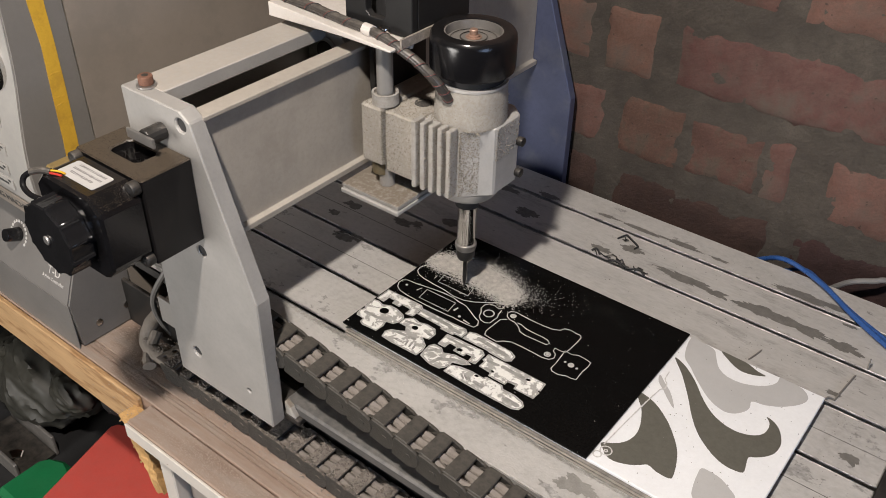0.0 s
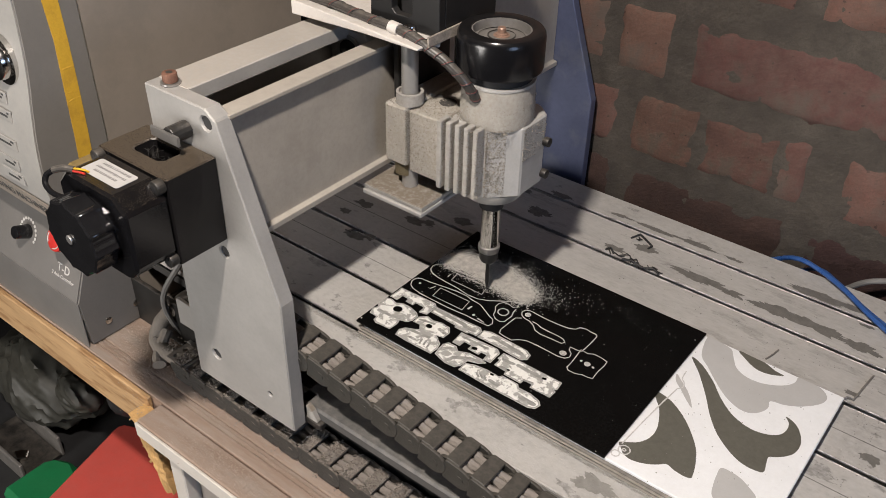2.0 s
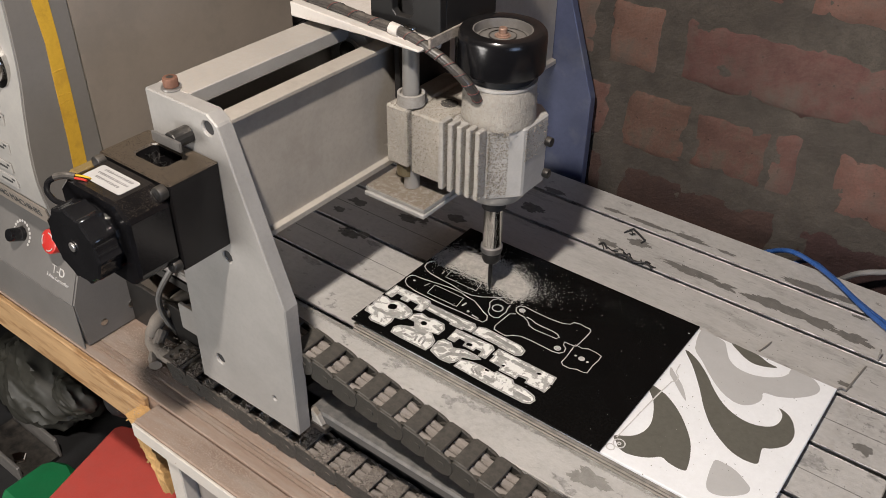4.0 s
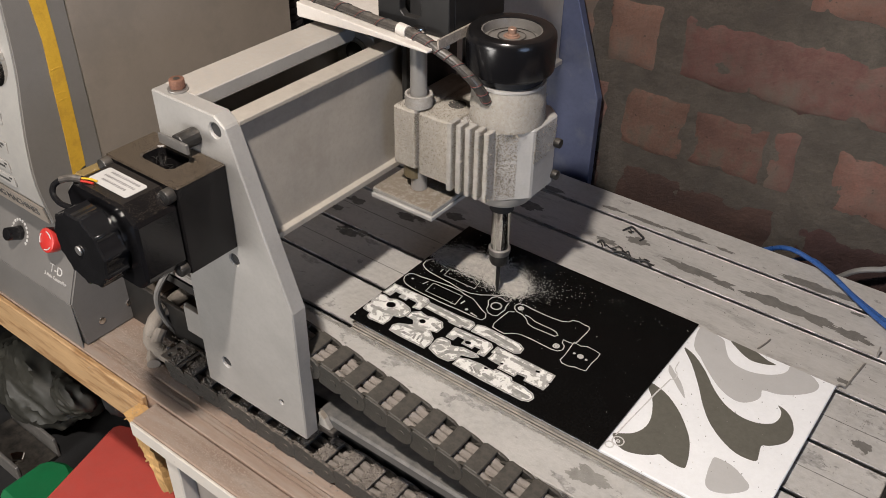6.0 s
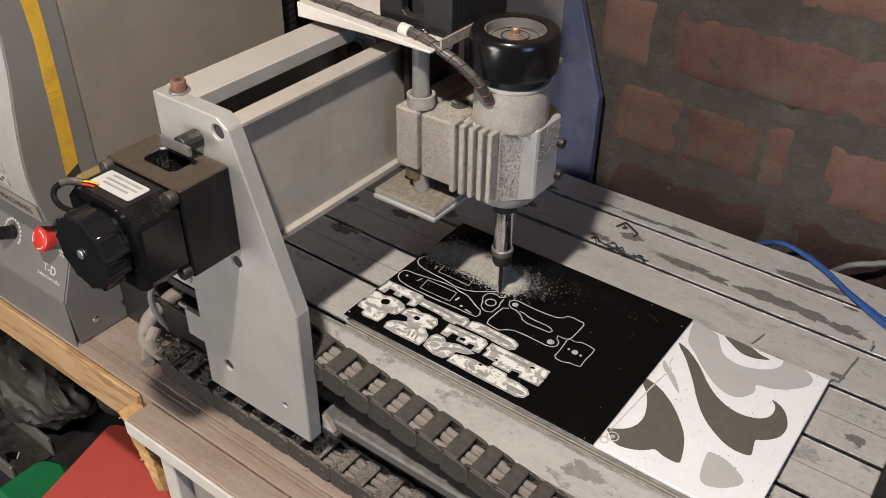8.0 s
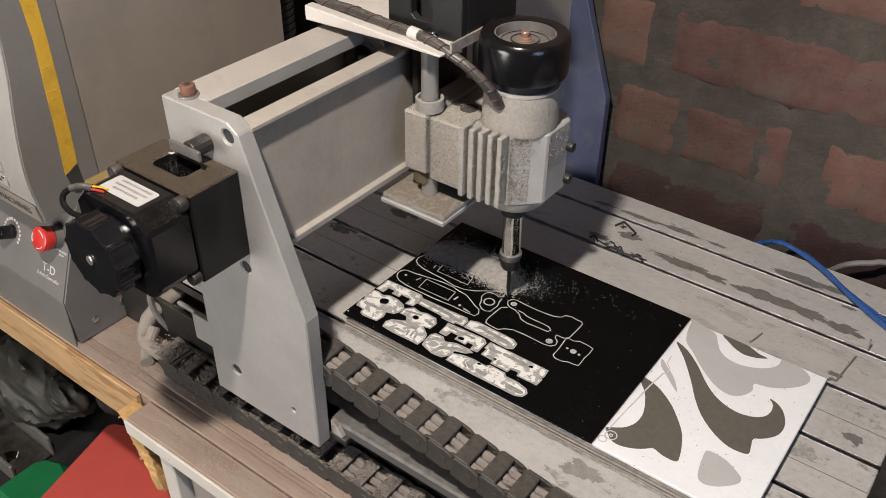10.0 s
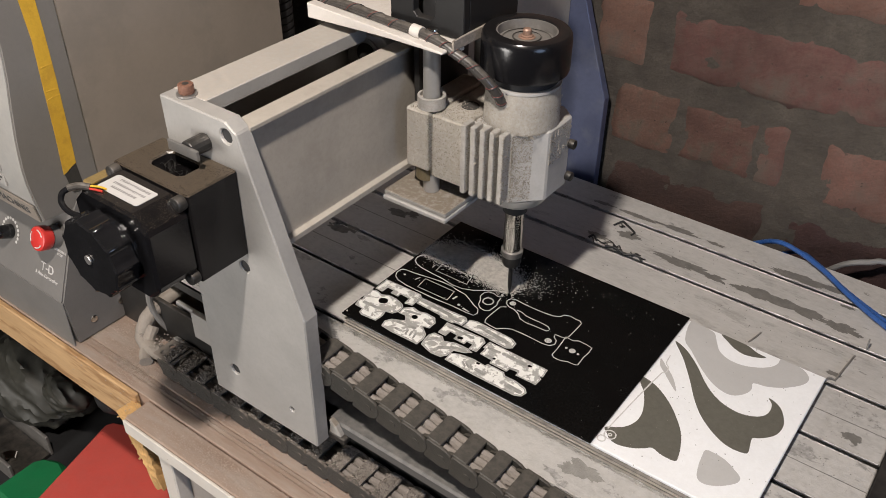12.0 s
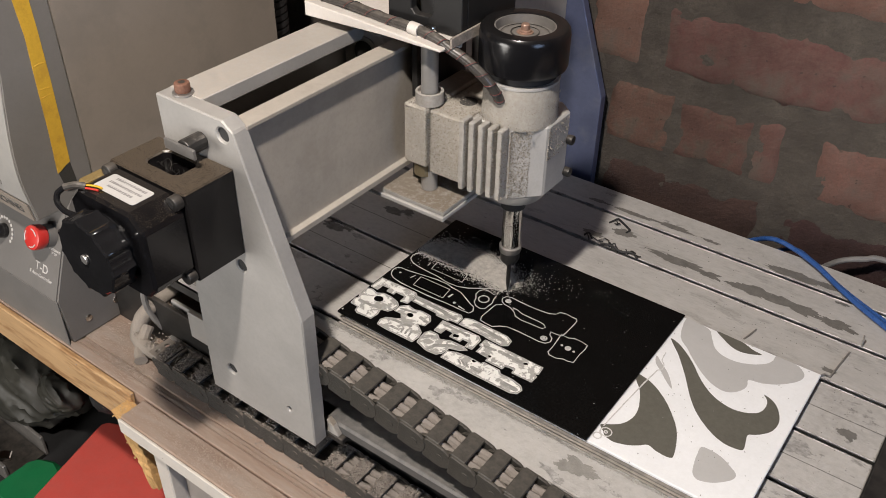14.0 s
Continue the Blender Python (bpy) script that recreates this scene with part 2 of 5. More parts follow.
    chain=material("grey_black_nylon", (0.036, 0.034, 0.030), 0.42, 0.0, 0.2, 60, 0.3, 900, 0.4, (0.15, 0.13, 0.108), 300),
    chain_dusty=material("dust_covered_nylon", (0.042, 0.039, 0.035), 0.6, 0.0, 0.15, 60, 0.9, 800, 1.0, (0.34, 0.285, 0.24), 160, deep=0.003),
    roller=material("beige_cable_sleeve", (0.22, 0.195, 0.175), 0.7, 0.0, 0.15, 90, 0.2, 900),
    bluecable=material("blue_cable", (0.028, 0.085, 0.27), 0.3, 0.0, 0.1, 90),
    greycable=material("grey_cable", (0.17, 0.165, 0.16), 0.5, 0.0, 0.1, 90),
    floor=material("dark_workshop_floor", (0.045, 0.042, 0.038), 0.8, 0.0, 0.3, 9, 0.3, 200),
    room=material("painted_block", (0.10, 0.095, 0.09), 0.9, 0.0, 0.12, 6, 0.2, 100),
    bag=material("grey_green_sheeting", (0.038, 0.037, 0.030), 0.55, 0.0, 0.3, 14, 0.3, 40),
    soft=material("black_rubber", (0.02, 0.02, 0.021), 0.6, 0.0, 0.2, 30),
    tool=material("worn_tool_steel", (0.25, 0.235, 0.22), 0.4, 0.5, 0.2, 40),
)


# ---- mesh helpers ----
def finish(name, bm, mat, parent=None, label="", smooth=False):
    me = bpy.data.meshes.new(name)
    bmesh.ops.recalc_face_normals(bm, faces=bm.faces)
    bm.to_mesh(me)
    bm.free()
    for one in (mat if isinstance(mat, (list, tuple)) else [mat]):
        me.materials.append(M[one])
    if smooth:
        me.shade_smooth()
        me.set_sharp_from_angle(angle=radians(35))
    ob = new(name, me)
    if parent is not None:
        ob.parent = parent
    if label:
        ob["label"] = label
    return ob


def part(name, bm, mat, parent, label="", smooth=False):
    return finish(name, bm, mat, parent, label, smooth)


def thing(name, label, category, group="", kind=""):
    ob = new(name)
    ob.empty_display_size = 0.02
    return tagged(ob, label, category, group, kind)


def box(x0, x1, y0, y1, z0, z1, bevel=0.0, bm=None, segments=1):
    bm = bm or bmesh.new()
    made = bmesh.ops.create_cube(bm, size=1)["verts"]
    for v in made:
        v.co = Vector(((x0 + x1) / 2 + v.co.x * (x1 - x0), (y0 + y1) / 2 + v.co.y * (y1 - y0), (z0 + z1) / 2 + v.co.z * (z1 - z0)))
    if bevel:
        edges = list({e for v in made for e in v.link_edges})
        bmesh.ops.bevel(bm, geom=edges, offset=bevel, segments=segments, affect="EDGES", profile=0.5)
    return bm


def cylinder(p0, p1, r0, r1=None, seg=24, bm=None, bevel=0.0):
    bm = bm or bmesh.new()
    p0, p1 = Vector(p0), Vector(p1)
    way = p1 - p0
    turn = way.to_track_quat("Z", "Y").to_matrix().to_4x4()
    m = Matrix.Translation((p0 + p1) / 2) @ turn
    made = bmesh.ops.create_cone(bm, cap_ends=True, segments=seg, radius1=r0, radius2=r0 if r1 is None else r1, depth=way.length, matrix=m)["verts"]
    if bevel:
        edges = [e for e in {e for v in made for e in v.link_edges} if any(len(f.verts) > 4 for f in e.link_faces)]
        bmesh.ops.bevel(bm, geom=edges, offset=bevel, segments=2, affect="EDGES", profile=0.5)
    return bm


def prism(outline, axis, a, b, holes=(), bevel=0.0, bm=None):
    """A plate: outline in the plane across the axis ('y': x and z; 'z': x and y; 'x': y and z), from a to b, with round or free holes."""
    bm = bm or bmesh.new()

    def spot(p, at):
        return {"y": (p[0], at, p[1]), "z": (p[0], p[1], at), "x": (at, p[0], p[1])}[axis]

    edges = []
    for loop in (outline, *holes):
        vs = [bm.verts.new(spot(p, a)) for p in loop]
        edges += [bm.edges.new((vs[i], vs[(i + 1) % len(vs)])) for i in range(len(vs))]
    if holes:
        faces = [g for g in bmesh.ops.triangle_fill(bm, edges=edges, use_beauty=True)["geom"] if isinstance(g, bmesh.types.BMFace)]
    else:
        faces = [bm.faces.new([bm.verts[i] for i in []] or vs)]
    made = bmesh.ops.extrude_face_region(bm, geom=faces)["geom"]
    shift = Vector(spot((0, 0), b)) - Vector(spot((0, 0), a))
    bmesh.ops.translate(bm, verts=[g for g in made if isinstance(g, bmesh.types.BMVert)], vec=shift)
    if bevel:
        bm.normal_update()
        sharp = [e for e in bm.edges if len(e.link_faces) == 2 and e.calc_face_angle(0) > 0.6]
        bmesh.ops.bevel(bm, geom=sharp, offset=bevel, segments=1, affect="EDGES")
    return bm


def ring(cx, cy, r, n=20, start=0.0):
    return [(cx + r * math.cos(start + 2 * math.pi * i / n), cy + r * math.sin(start + 2 * math.pi * i / n)) for i in range(n)]


def curve_points(points, steps=6, closed=False):
    """A smooth line through a few points."""
    pts = [Vector(p) for p in points]
    n = len(pts)
    out = []
    for i in range(n if closed else n - 1):
        p0 = pts[(i - 1) % n] if closed or i else pts[0]
        p1, p2 = pts[i], pts[(i + 1) % n]
        p3 = pts[(i + 2) % n] if closed or i + 2 < n else pts[-1]
        for k in range(steps):
            t = k / steps
            out.append(0.5 * (2 * p1 + (p2 - p0) * t + (2 * p0 - 5 * p1 + 4 * p2 - p3) * t * t + (3 * p1 - p0 - 3 * p2 + p3) * t ** 3))
    if not closed:
        out.append(pts[-1])
    return out


def tube(points, radius, seg=10, steps=6, bm=None, ends=True, wobble=0.0):
    bm = bm or bmesh.new()
    line = curve_points(points, steps)
    rings = []
    up = Vector((0.13, 0.21, 1)).normalized()
    for i, p in enumerate(line):
        way = (line[min(i + 1, len(line) - 1)] - line[max(i - 1, 0)]).normalized()
        side = way.cross(up).normalized()
        up = side.cross(way).normalized()
        r = radius * (1 + wobble * math.sin(i * 2.1))
        rings.append([bm.verts.new(p + r * (math.cos(a) * side + math.sin(a) * up)) for a in (2 * math.pi * k / seg for k in range(seg))])
    for a, b in zip(rings, rings[1:]):
        for k in range(seg):
            bm.faces.new((a[k], a[(k + 1) % seg], b[(k + 1) % seg], b[k]))
    if ends:
        bm.faces.new(rings[0])
        bm.faces.new(rings[-1][::-1])
    return bm


def lathe(profile, centre, seg=40, bm=None):
    """Turned about the vertical through centre: profile of radius and height, from the axis at the bottom to the axis at the top."""
    bm = bm or bmesh.new()
    rows = []
    for r, z in profile:
        if r < 1e-6:
            rows.append([bm.verts.new((centre[0], centre[1], z))])
        else:
            rows.append([bm.verts.new((centre[0] + r * math.cos(2 * math.pi * k / seg), centre[1] + r * math.sin(2 * math.pi * k / seg), z)) for k in range(seg)])
    for a, b in zip(rows, rows[1:]):
        for k in range(seg):
            j = (k + 1) % seg
            if len(a) == 1 and len(b) > 1:
                bm.faces.new((a[0], b[k], b[j]))
            elif len(b) == 1 and len(a) > 1:
                bm.faces.new((a[k], a[j], b[0]))
            elif len(a) > 1:
                bm.faces.new((a[k], a[j], b[j], b[k]))
    return bm


def lettering(name, text, size, m, mat, parent, label=""):
    data = bpy.data.curves.new(name, "FONT")
    data.body, data.size, data.extrude = text, size, 0.0002
    data.align_x, data.align_y = "CENTER", "CENTER"
    me = bpy.data.meshes.new_from_object(bpy.data.objects.new(name, data))
    me.materials.clear()
    me.materials.append(M[mat])
    me.transform(m)
    ob = new(name, me)
    ob.parent = parent
    if label:
        ob["label"] = label
    return ob


# ---- setting ----
BENCH = -0.079
WALL = 0.325


def build_setting():
    tagged(finish("floor", box(-3, 3, -3, 2, -0.95, -0.9), "floor"), "dark dusty workshop floor", "floor", kind="structure")
    tagged(finish("ceiling", box(-3, 3, -3, 2, 1.5, 1.6), "room"), "plain dim workshop ceiling", "ceiling", kind="structure")
    tagged(finish("wall_west", box(-2.1, -2.0, -3, 2, -0.9, 1.5), "room"), "plain painted block wall", "wall", kind="structure")
    tagged(finish("wall_east", box(2.0, 2.1, -3, 2, -0.9, 1.5), "room"), "plain painted block wall", "wall", kind="structure")
    tagged(finish("wall_south", box(-2, 2, -2.1, -2.0, -0.9, 1.5), "room"), "plain painted block wall", "wall", kind="structure")


build_setting()


def build_bench():
    bench = thing("workbench", "dusty wooden workbench with a bare pine front edge", "workbench")
    part("worktop", box(-1.2, 0.9, -0.0800, WALL - 0.006, BENCH - 0.02, BENCH, 0.0008), "plank", bench, "sawdust-covered reddish plank top")
    part("edging", box(-1.2, -0.1380, -0.1020, -0.0972, BENCH - 0.043, BENCH - 0.0012, 0.001), "pine", bench, "bare pine edging strip with visible grain")
    for k, (y0, y1, drop) in enumerate(((-0.0835, -0.0801, 0.0009), (-0.0872, -0.0836, 0.0003), (-0.0970, -0.0874, 0.0))):
        part("front_strip", box(-1.2, 0.9, y0, y1, BENCH - 0.02, BENCH - drop, 0.0006), "plank", bench, "layered dusty front strip")
    part("shelf_board", box(-0.126, 0.9, -0.1205, -0.0974, BENCH - 0.016, BENCH - 0.002, 0.001), "plank", bench, "dust-covered board")
    part("board_edge", box(-0.126, 0.9, -0.1230, -0.1207, BENCH - 0.017, BENCH - 0.003, 0.0005), "melamine", bench, "white melamine edge")
    part("side_panel", box(-0.096, -0.080, -0.118, 0.25, -0.88, BENCH - 0.0205, 0.001), "melamine", bench, "white melamine upright")
    part("cabinet_front", box(-0.0795, 0.85, -0.106, -0.094, -0.88, BENCH - 0.021, 0.001), "melamine_side", bench, "grey board below the top")
    # broken end of a timber: a tapering block with torn, uneven faces and loose splinters
    bm = bmesh.new()
    rnd = random.Random(4)
    n, across = 15, ((-1, -1), (-0.3, -1.15), (0.4, -0.95), (1, -1), (1, 1), (-1, 1))
    rows = []
    for i in range(n):
        f = i / (n - 1)
        z = BENCH - 0.010 - 0.070 * f
        w = 0.0095 - 0.0030 * f
        rows.append([bm.verts.new((-0.1345 + 0.0215 * f + sx * w + rnd.uniform(-.0014, .0014), -0.1080 + sy * 0.0075 + rnd.uniform(-.0012, .0012), z + rnd.uniform(-.0016, .0016) - (0.006 * rnd.random() if i == n - 1 else 0)))
                     for sx, sy in across])
    for a, b in zip(rows, rows[1:]):
        for k in range(len(across)):
            bm.faces.new((a[k], a[(k + 1) % len(across)], b[(k + 1) % len(across)], b[k]))
    bm.faces.new(rows[0])
    bm.faces.new(rows[-1])
    stub = part("splintered_stub", bm, "split", bench, "broken yellow timber stub with splintered end")
    for k in range(14):
        f = rnd.random()
        x, y, z = -0.1345 + 0.0215 * f - 0.0085, -0.1150 + rnd.uniform(0, 0.004), BENCH - 0.012 - 0.066 * f
        part("splinter", tube([(x + 0.002, y, z), (x - rnd.uniform(0.001, 0.004), y - 0.001, z - rnd.uniform(0.001, 0.006))], 0.0006, 4, 1), "split", stub)


build_bench()

# ---- the router ----
router = thing("cnc_router", "grey aluminium desktop engraving router with slotted bed, dusty with chips", "machine")

GROOVES = (0.0, 0.0485, 0.0985, 0.1545, 0.2045, 0.254)
BED0, BED1 = -0.035, 0.290


BED_END = 0.3595


def build_bed():
    edges = [BED0, *GROOVES, BED1]
    gap = 0.0019
    for i in range(len(edges) - 1):
        a = edges[i] + (gap if i else 0)
        b = edges[i + 1] - (gap if i < len(edges) - 2 else 0)
        bm = box(-0.36, BED_END, a, b, -0.0017, 0.0, 0.0007)
        box(-0.36, BED_END, a + (0.0045 if i else 0), b - (0.0045 if i < len(edges) - 2 else 0), -0.010, -0.0018, 0.0, bm)
        plank = part("bed_plank", bm, "bed_stained" if i in (4, 5) else "bed", router, "worn grey aluminium slotted bed section")
        # pale strips along the slots: the edges' highlights put into the colour
        if i:
            part("slot_lip", box(-0.36, BED_END - 0.0005, a - 0.0001, a + 0.0009, -0.0010, 0.0003, 0.0003), "bright_lip", plank, "pale strip painting the highlight on the slot edge")
        if i < len(edges) - 2:
            part("slot_lip", box(-0.36, BED_END - 0.0005, b - 0.0008, b + 0.0001, -0.0010, 0.0003, 0.0003), "bright_lip", plank, "pale strip painting the highlight on the slot edge")
        if i in (2, 3):
            middle = (a + b) / 2
            part("score_line", box(-0.36, BED_END - 0.0005, middle - 0.0002, middle + 0.0002, -0.0002, 0.00008), "groove", plank, "thin dark score line")
    part("slot_base", box(-0.36, BED_END, BED0, BED1, -0.018, -0.0075), "groove", router)
    part("side_rail", box(0.0, BED_END, -0.0640, -0.0355, -0.030, -0.0205, 0.0016), "frame_grey", router, "grey steel side frame")
    part("side_rail", box(-0.30, BED_END, -0.0445, -0.0405, BENCH, -0.0325, 0.0008), "dark", router, "dark side frame")
    part("back_rail", box(-0.36, BED_END, BED1, 0.3, BENCH, -0.012, 0.001), "dark", router)
    # plain black block covering the bench beyond the bed
    part("end_block", box(BED_END + 0.0003, 0.440, BED0, BED1, BENCH, 0.0012, 0.001), "mount", router, "plain black block beyond the bed's right end")
    part("frame_foot", box(0.30, 0.355, 0.0, 0.25, BENCH, -0.0185), "dark", router)
    part("frame_foot", box(-0.34, -0.28, 0.0, 0.25, BENCH, -0.0185), "dark", router)


build_bed()

# what moves on the router: each in the router's space
gantry = new("gantry")
stepper = new("stepper_motor")
carriage = new("carriage")
spindle = new("spindle")
for ob, text in ((gantry, "grey aluminium gantry with two end plates"), (stepper, "black stepper motor with white sticker"),
                 (carriage, "carriage with chrome rods and white top plate"), (spindle, "dust-caked finned spindle with black cap")):
    ob.parent = router
    ob["label"] = text

PLATE = [(-0.0555, 0.2003), (0.0005, 0.2), (0.0085, 0.1945), (0.0237, 0.1484), (0.048, 0.0775), (0.048, -0.0345), (-0.053, -0.0345), (-0.0525, 0.06)]


def build_gantry():
    holes = [ring(0.0, 0.1905, 0.0046), ring(-0.001, 0.0985, 0.0042), ring(-0.0285, -0.005, 0.0042), ring(0.0267, -0.0107, 0.0019, 12)]
    plate = part("end_plate", prism(PLATE, "y", -0.0801, -0.0683, holes, 0.0009), "alu", gantry, "grey aluminium end plate with cut-off corner")
    for x, z, r in ((0.0, 0.1905, 0.0046), (-0.001, 0.0985, 0.0042), (-0.0285, -0.005, 0.0042), (0.0267, -0.0107, 0.0019)):
        part("screw", cylinder((x, -0.0783, z), (x, -0.0690, z), r * 0.985, seg=20), "soft", plate, "sunk black screw head")
    part("end_plate", prism(PLATE, "y", 0.305, 0.314, (), 0.0006), "blue", gantry, "blue-grey end plate beside the wall")
    part("slide_shoe", box(0.028, 0.0620, -0.0680, -0.0420, -0.0345, -0.0290, 0.0008), "dark", gantry, "dark dusty slide shoe")
    part("gusset", prism([(0.0484, -0.0288), (0.0590, -0.0288), (0.0540, -0.0205), (0.0484, -0.0165)], "y", -0.0680, -0.0630, (), 0.0008), "lower", gantry, "dusty gusset at the plate's foot")
    part("foot_block", box(0.012, 0.046, -0.0700, -0.052, -0.0345, -0.0205, 0.001), "dark", gantry)
    part("top_rail", box(-0.0555, -0.0272, -0.0700, 0.3045, 0.1905, 0.2005, 0.0007), "rail", gantry, "dusty flat aluminium top rail")
    part("rear_web", box(-0.0555, -0.0475, -0.0700, 0.3045, 0.105, 0.190, 0.0005), "alu", gantry)
    channel = [(-0.0042, 0.1950), (0.0097, 0.1950), (0.0097, 0.1922), (0.0046, 0.1914), (0.0046, 0.1068), (0.0088, 0.1060), (0.0088, 0.1018), (-0.0042, 0.1018)]
    part("front_channel", prism(channel, "y", -0.0700, 0.3045, (), 0.0004), "beam", gantry, "grey aluminium front channel with lips")
    part("bottom_web", box(-0.047, -0.0045, -0.0700, 0.3045, 0.1020, 0.1070), "dark", gantry)
    part("lead_screw", cylinder((-0.022, -0.0700, 0.155), (-0.022, 0.3045, 0.155), 0.006, seg=12), "dark", gantry)
    bolt = part("cap_bolt", cylinder((-0.0412, -0.0709, 0.2018), (-0.0412, -0.0709, 0.2078), 0.0046, seg=20, bevel=0.0007), "rust", gantry, "rusty socket-head bolt", True)
    part("washer", cylinder((-0.0412, -0.0709, 0.2005), (-0.0412, -0.0709, 0.2018), 0.0062, seg=24), "steel", bolt)
    part("socket", cylinder((-0.0412, -0.0709, 0.2074), (-0.0412, -0.0709, 0.20785), 0.0023, seg=6), "dark", bolt)
    # the chain's carrier at the foot of the end plate
    part("chain_bracket", box(-0.085, 0.046, -0.0698, -0.0665, -0.012, 0.012, 0.0006), "alu", gantry)


build_gantry()


def build_stepper():
    cx, cz = -0.0270, 0.1412
    hx, hz = 0.0325, 0.0298
    zt, zb = cz + hz, cz - hz
    window = [(cx - 0.0125, -0.1050), (cx + 0.0105, -0.1050), (cx + 0.0130, -0.1025), (cx + 0.0130, -0.0915), (cx + 0.0105, -0.0890), (cx - 0.0125, -0.0890), (cx - 0.0150, -0.0915), (cx - 0.0150, -0.1025)]
    top = [(cx - hx, -0.1165), (cx + hx, -0.1165), (cx + hx, -0.0803), (cx - hx, -0.0803)]
    housing = part("housing", prism(top, "z", zb, zt, [window], 0.0009), "black", stepper, "black coupling housing with open window under brown dust")
    part("coupling", cylinder((cx, -0.113, cz + 0.006), (cx, -0.084, cz + 0.006), 0.0085, seg=18), "steel", housing)
    rnd = random.Random(8)
    for k in range(9):
        x, y = cx + rnd.uniform(-0.013, 0.010), rnd.uniform(-0.105, -0.092)
        part("fluff", tube([(x, y, zt - 0.010), (x + rnd.uniform(-.006, .006), y + rnd.uniform(-.005, .005), zt - 0.004), (x + rnd.uniform(-.008, .008), y + rnd.uniform(-.006, .006), zt - 0.007)], 0.00009, 4, 3), "dark", housing)
    r = 0.0285
    c = 0.0095
    q = 0.0320
    octagon = [(cx - q, cz - r + c), (cx - q + c, cz - r), (cx + q - c, cz - r), (cx + q, cz - r + c), (cx + q, cz + r - c), (cx + q - c, cz + r), (cx - q + c, cz + r), (cx - q, cz + r - c)]
    part("motor_body", prism(octagon, "y", -0.1455, -0.1166, (), 0.0018), "black_side", stepper, "black square motor body")
    sx0, sx1, sy0, sy1, cut = cx - 0.0178, cx + 0.0172, -0.1385, -0.1232, 0.0016
    rounded = [(sx0 + cut, sy0), (sx1 - cut, sy0), (sx1 - cut * 0.3, sy0 + cut * 0.3), (sx1, sy0 + cut), (sx1, sy1 - cut), (sx1 - cut * 0.3, sy1 - cut * 0.3), (sx1 - cut, sy1), (sx0 + cut, sy1), (sx0 + cut * 0.3, sy1 - cut * 0.3), (sx0, sy1 - cut), (sx0, sy0 + cut), (sx0 + cut * 0.3, sy0 + cut * 0.3)]
    label = part("sticker", prism(rounded, "z", cz + r + 0.0001, cz + r + 0.0004), "label", stepper, "white rating sticker with small grey print")
    rnd = random.Random(14)
    for y, x0, x1 in ((-0.1262, -0.0120, 0.0120), (-0.1300, -0.0130, 0.0140), (-0.1337, -0.0105, 0.0110)):
        x = x0
        while x < x1:
            w = rnd.uniform(0.0008, 0.0019)
            part("print_bar", box(cx + x, cx + x + w, y - 0.0009 * rnd.uniform(0.7, 1), y + 0.0009, cz + r + 0.0004, cz + r + 0.0005), "ink", label)
            x += w + rnd.uniform(0.0004, 0.0008)
    for sx in (-1, 1):
        for sz in (-1, 1):
            x, z = cx + sx * 0.0282, cz + sz * 0.0252
            s = part("cap_screw", cylinder((x, -0.1225, z), (x, -0.1166, z), 0.0046, seg=20, bevel=0.0007), "dark", stepper, "dusty socket screw", True)
            part("socket", cylinder((x, -0.1228, z), (x, -0.12245, z), 0.0023, seg=6), "soft", s)
    global knob
    knob = new("knob")
    knob.parent = stepper
    knob["label"] = "ribbed black hand knob"
    knob.location = (cx, -0.1545, cz)
    n = 11
    outline = []
    for i in range(n * 8):
        a = 2 * math.pi * i / (n * 8)
        k = 0.0228 + 0.0022 * max(0.0, math.cos(n * a)) ** 3
        outline.append((k * math.cos(a), k * math.sin(a)))
    part("grip", prism(outline, "y", -0.0085, 0.0070, (), 0.0010), "gloss", knob, "", True)
    part("hub", cylinder((0, 0.009, 0), (0, 0.0072, 0), 0.020, seg=32), "gloss", knob)
    part("set_screw", cylinder((0, -0.0098, 0), (0, -0.0085, 0), 0.0030, seg=16, bevel=0.0004), "steel", knob, "bright cross-head screw")
    part("connector", box(cx - 0.0405, cx - 0.0328, -0.1340, -0.1170, cz + 0.0150, cz + 0.0222, 0.0012), "amber", stepper, "yellowed plastic lead connector")
    # leads
    sleeve = part("lead_sleeve", tube([(-0.0440, -0.1425, 0.1712), (-0.0490, -0.1460, 0.1720), (-0.0535, -0.1500, 0.1708)], 0.0021), "cable", stepper, "black taped sleeve", True)
    part("lead", tube([(-0.0535, -0.1500, 0.1706), (-0.0555, -0.1535, 0.1680), (-0.0535, -0.1560, 0.1640), (-0.0480, -0.1560, 0.1605), (-0.0420, -0.1535, 0.1585)], 0.0017), "gloss", sleeve, "shiny black lead", True)
    part("yellow_lead", tube([(-0.036, -0.1380, 0.1706), (-0.040, -0.1395, 0.1714), (-0.046, -0.1435, 0.1720)], 0.0007, 6), "yellow", stepper)
    part("red_lead", tube([(-0.036, -0.1405, 0.1705), (-0.040, -0.1420, 0.1709), (-0.046, -0.1450, 0.1712)], 0.0007, 6), "redwire", stepper)
    # adjuster above the housing
    part("bracket", box(-0.0330, -0.0075, -0.0960, -0.0940, cz + hz + 0.0075, cz + hz + 0.0140, 0.0004), "steel", stepper, "small metal stop plate")
    part("adjuster_nut", cylinder((-0.0185, -0.0938, cz + hz + 0.0105), (-0.0185, -0.0802, cz + hz + 0.0105), 0.0056, seg=14, bevel=0.0006), "dark", stepper, "dust-covered nut")


build_stepper()


AX, AY = 0.0888, 0.0908


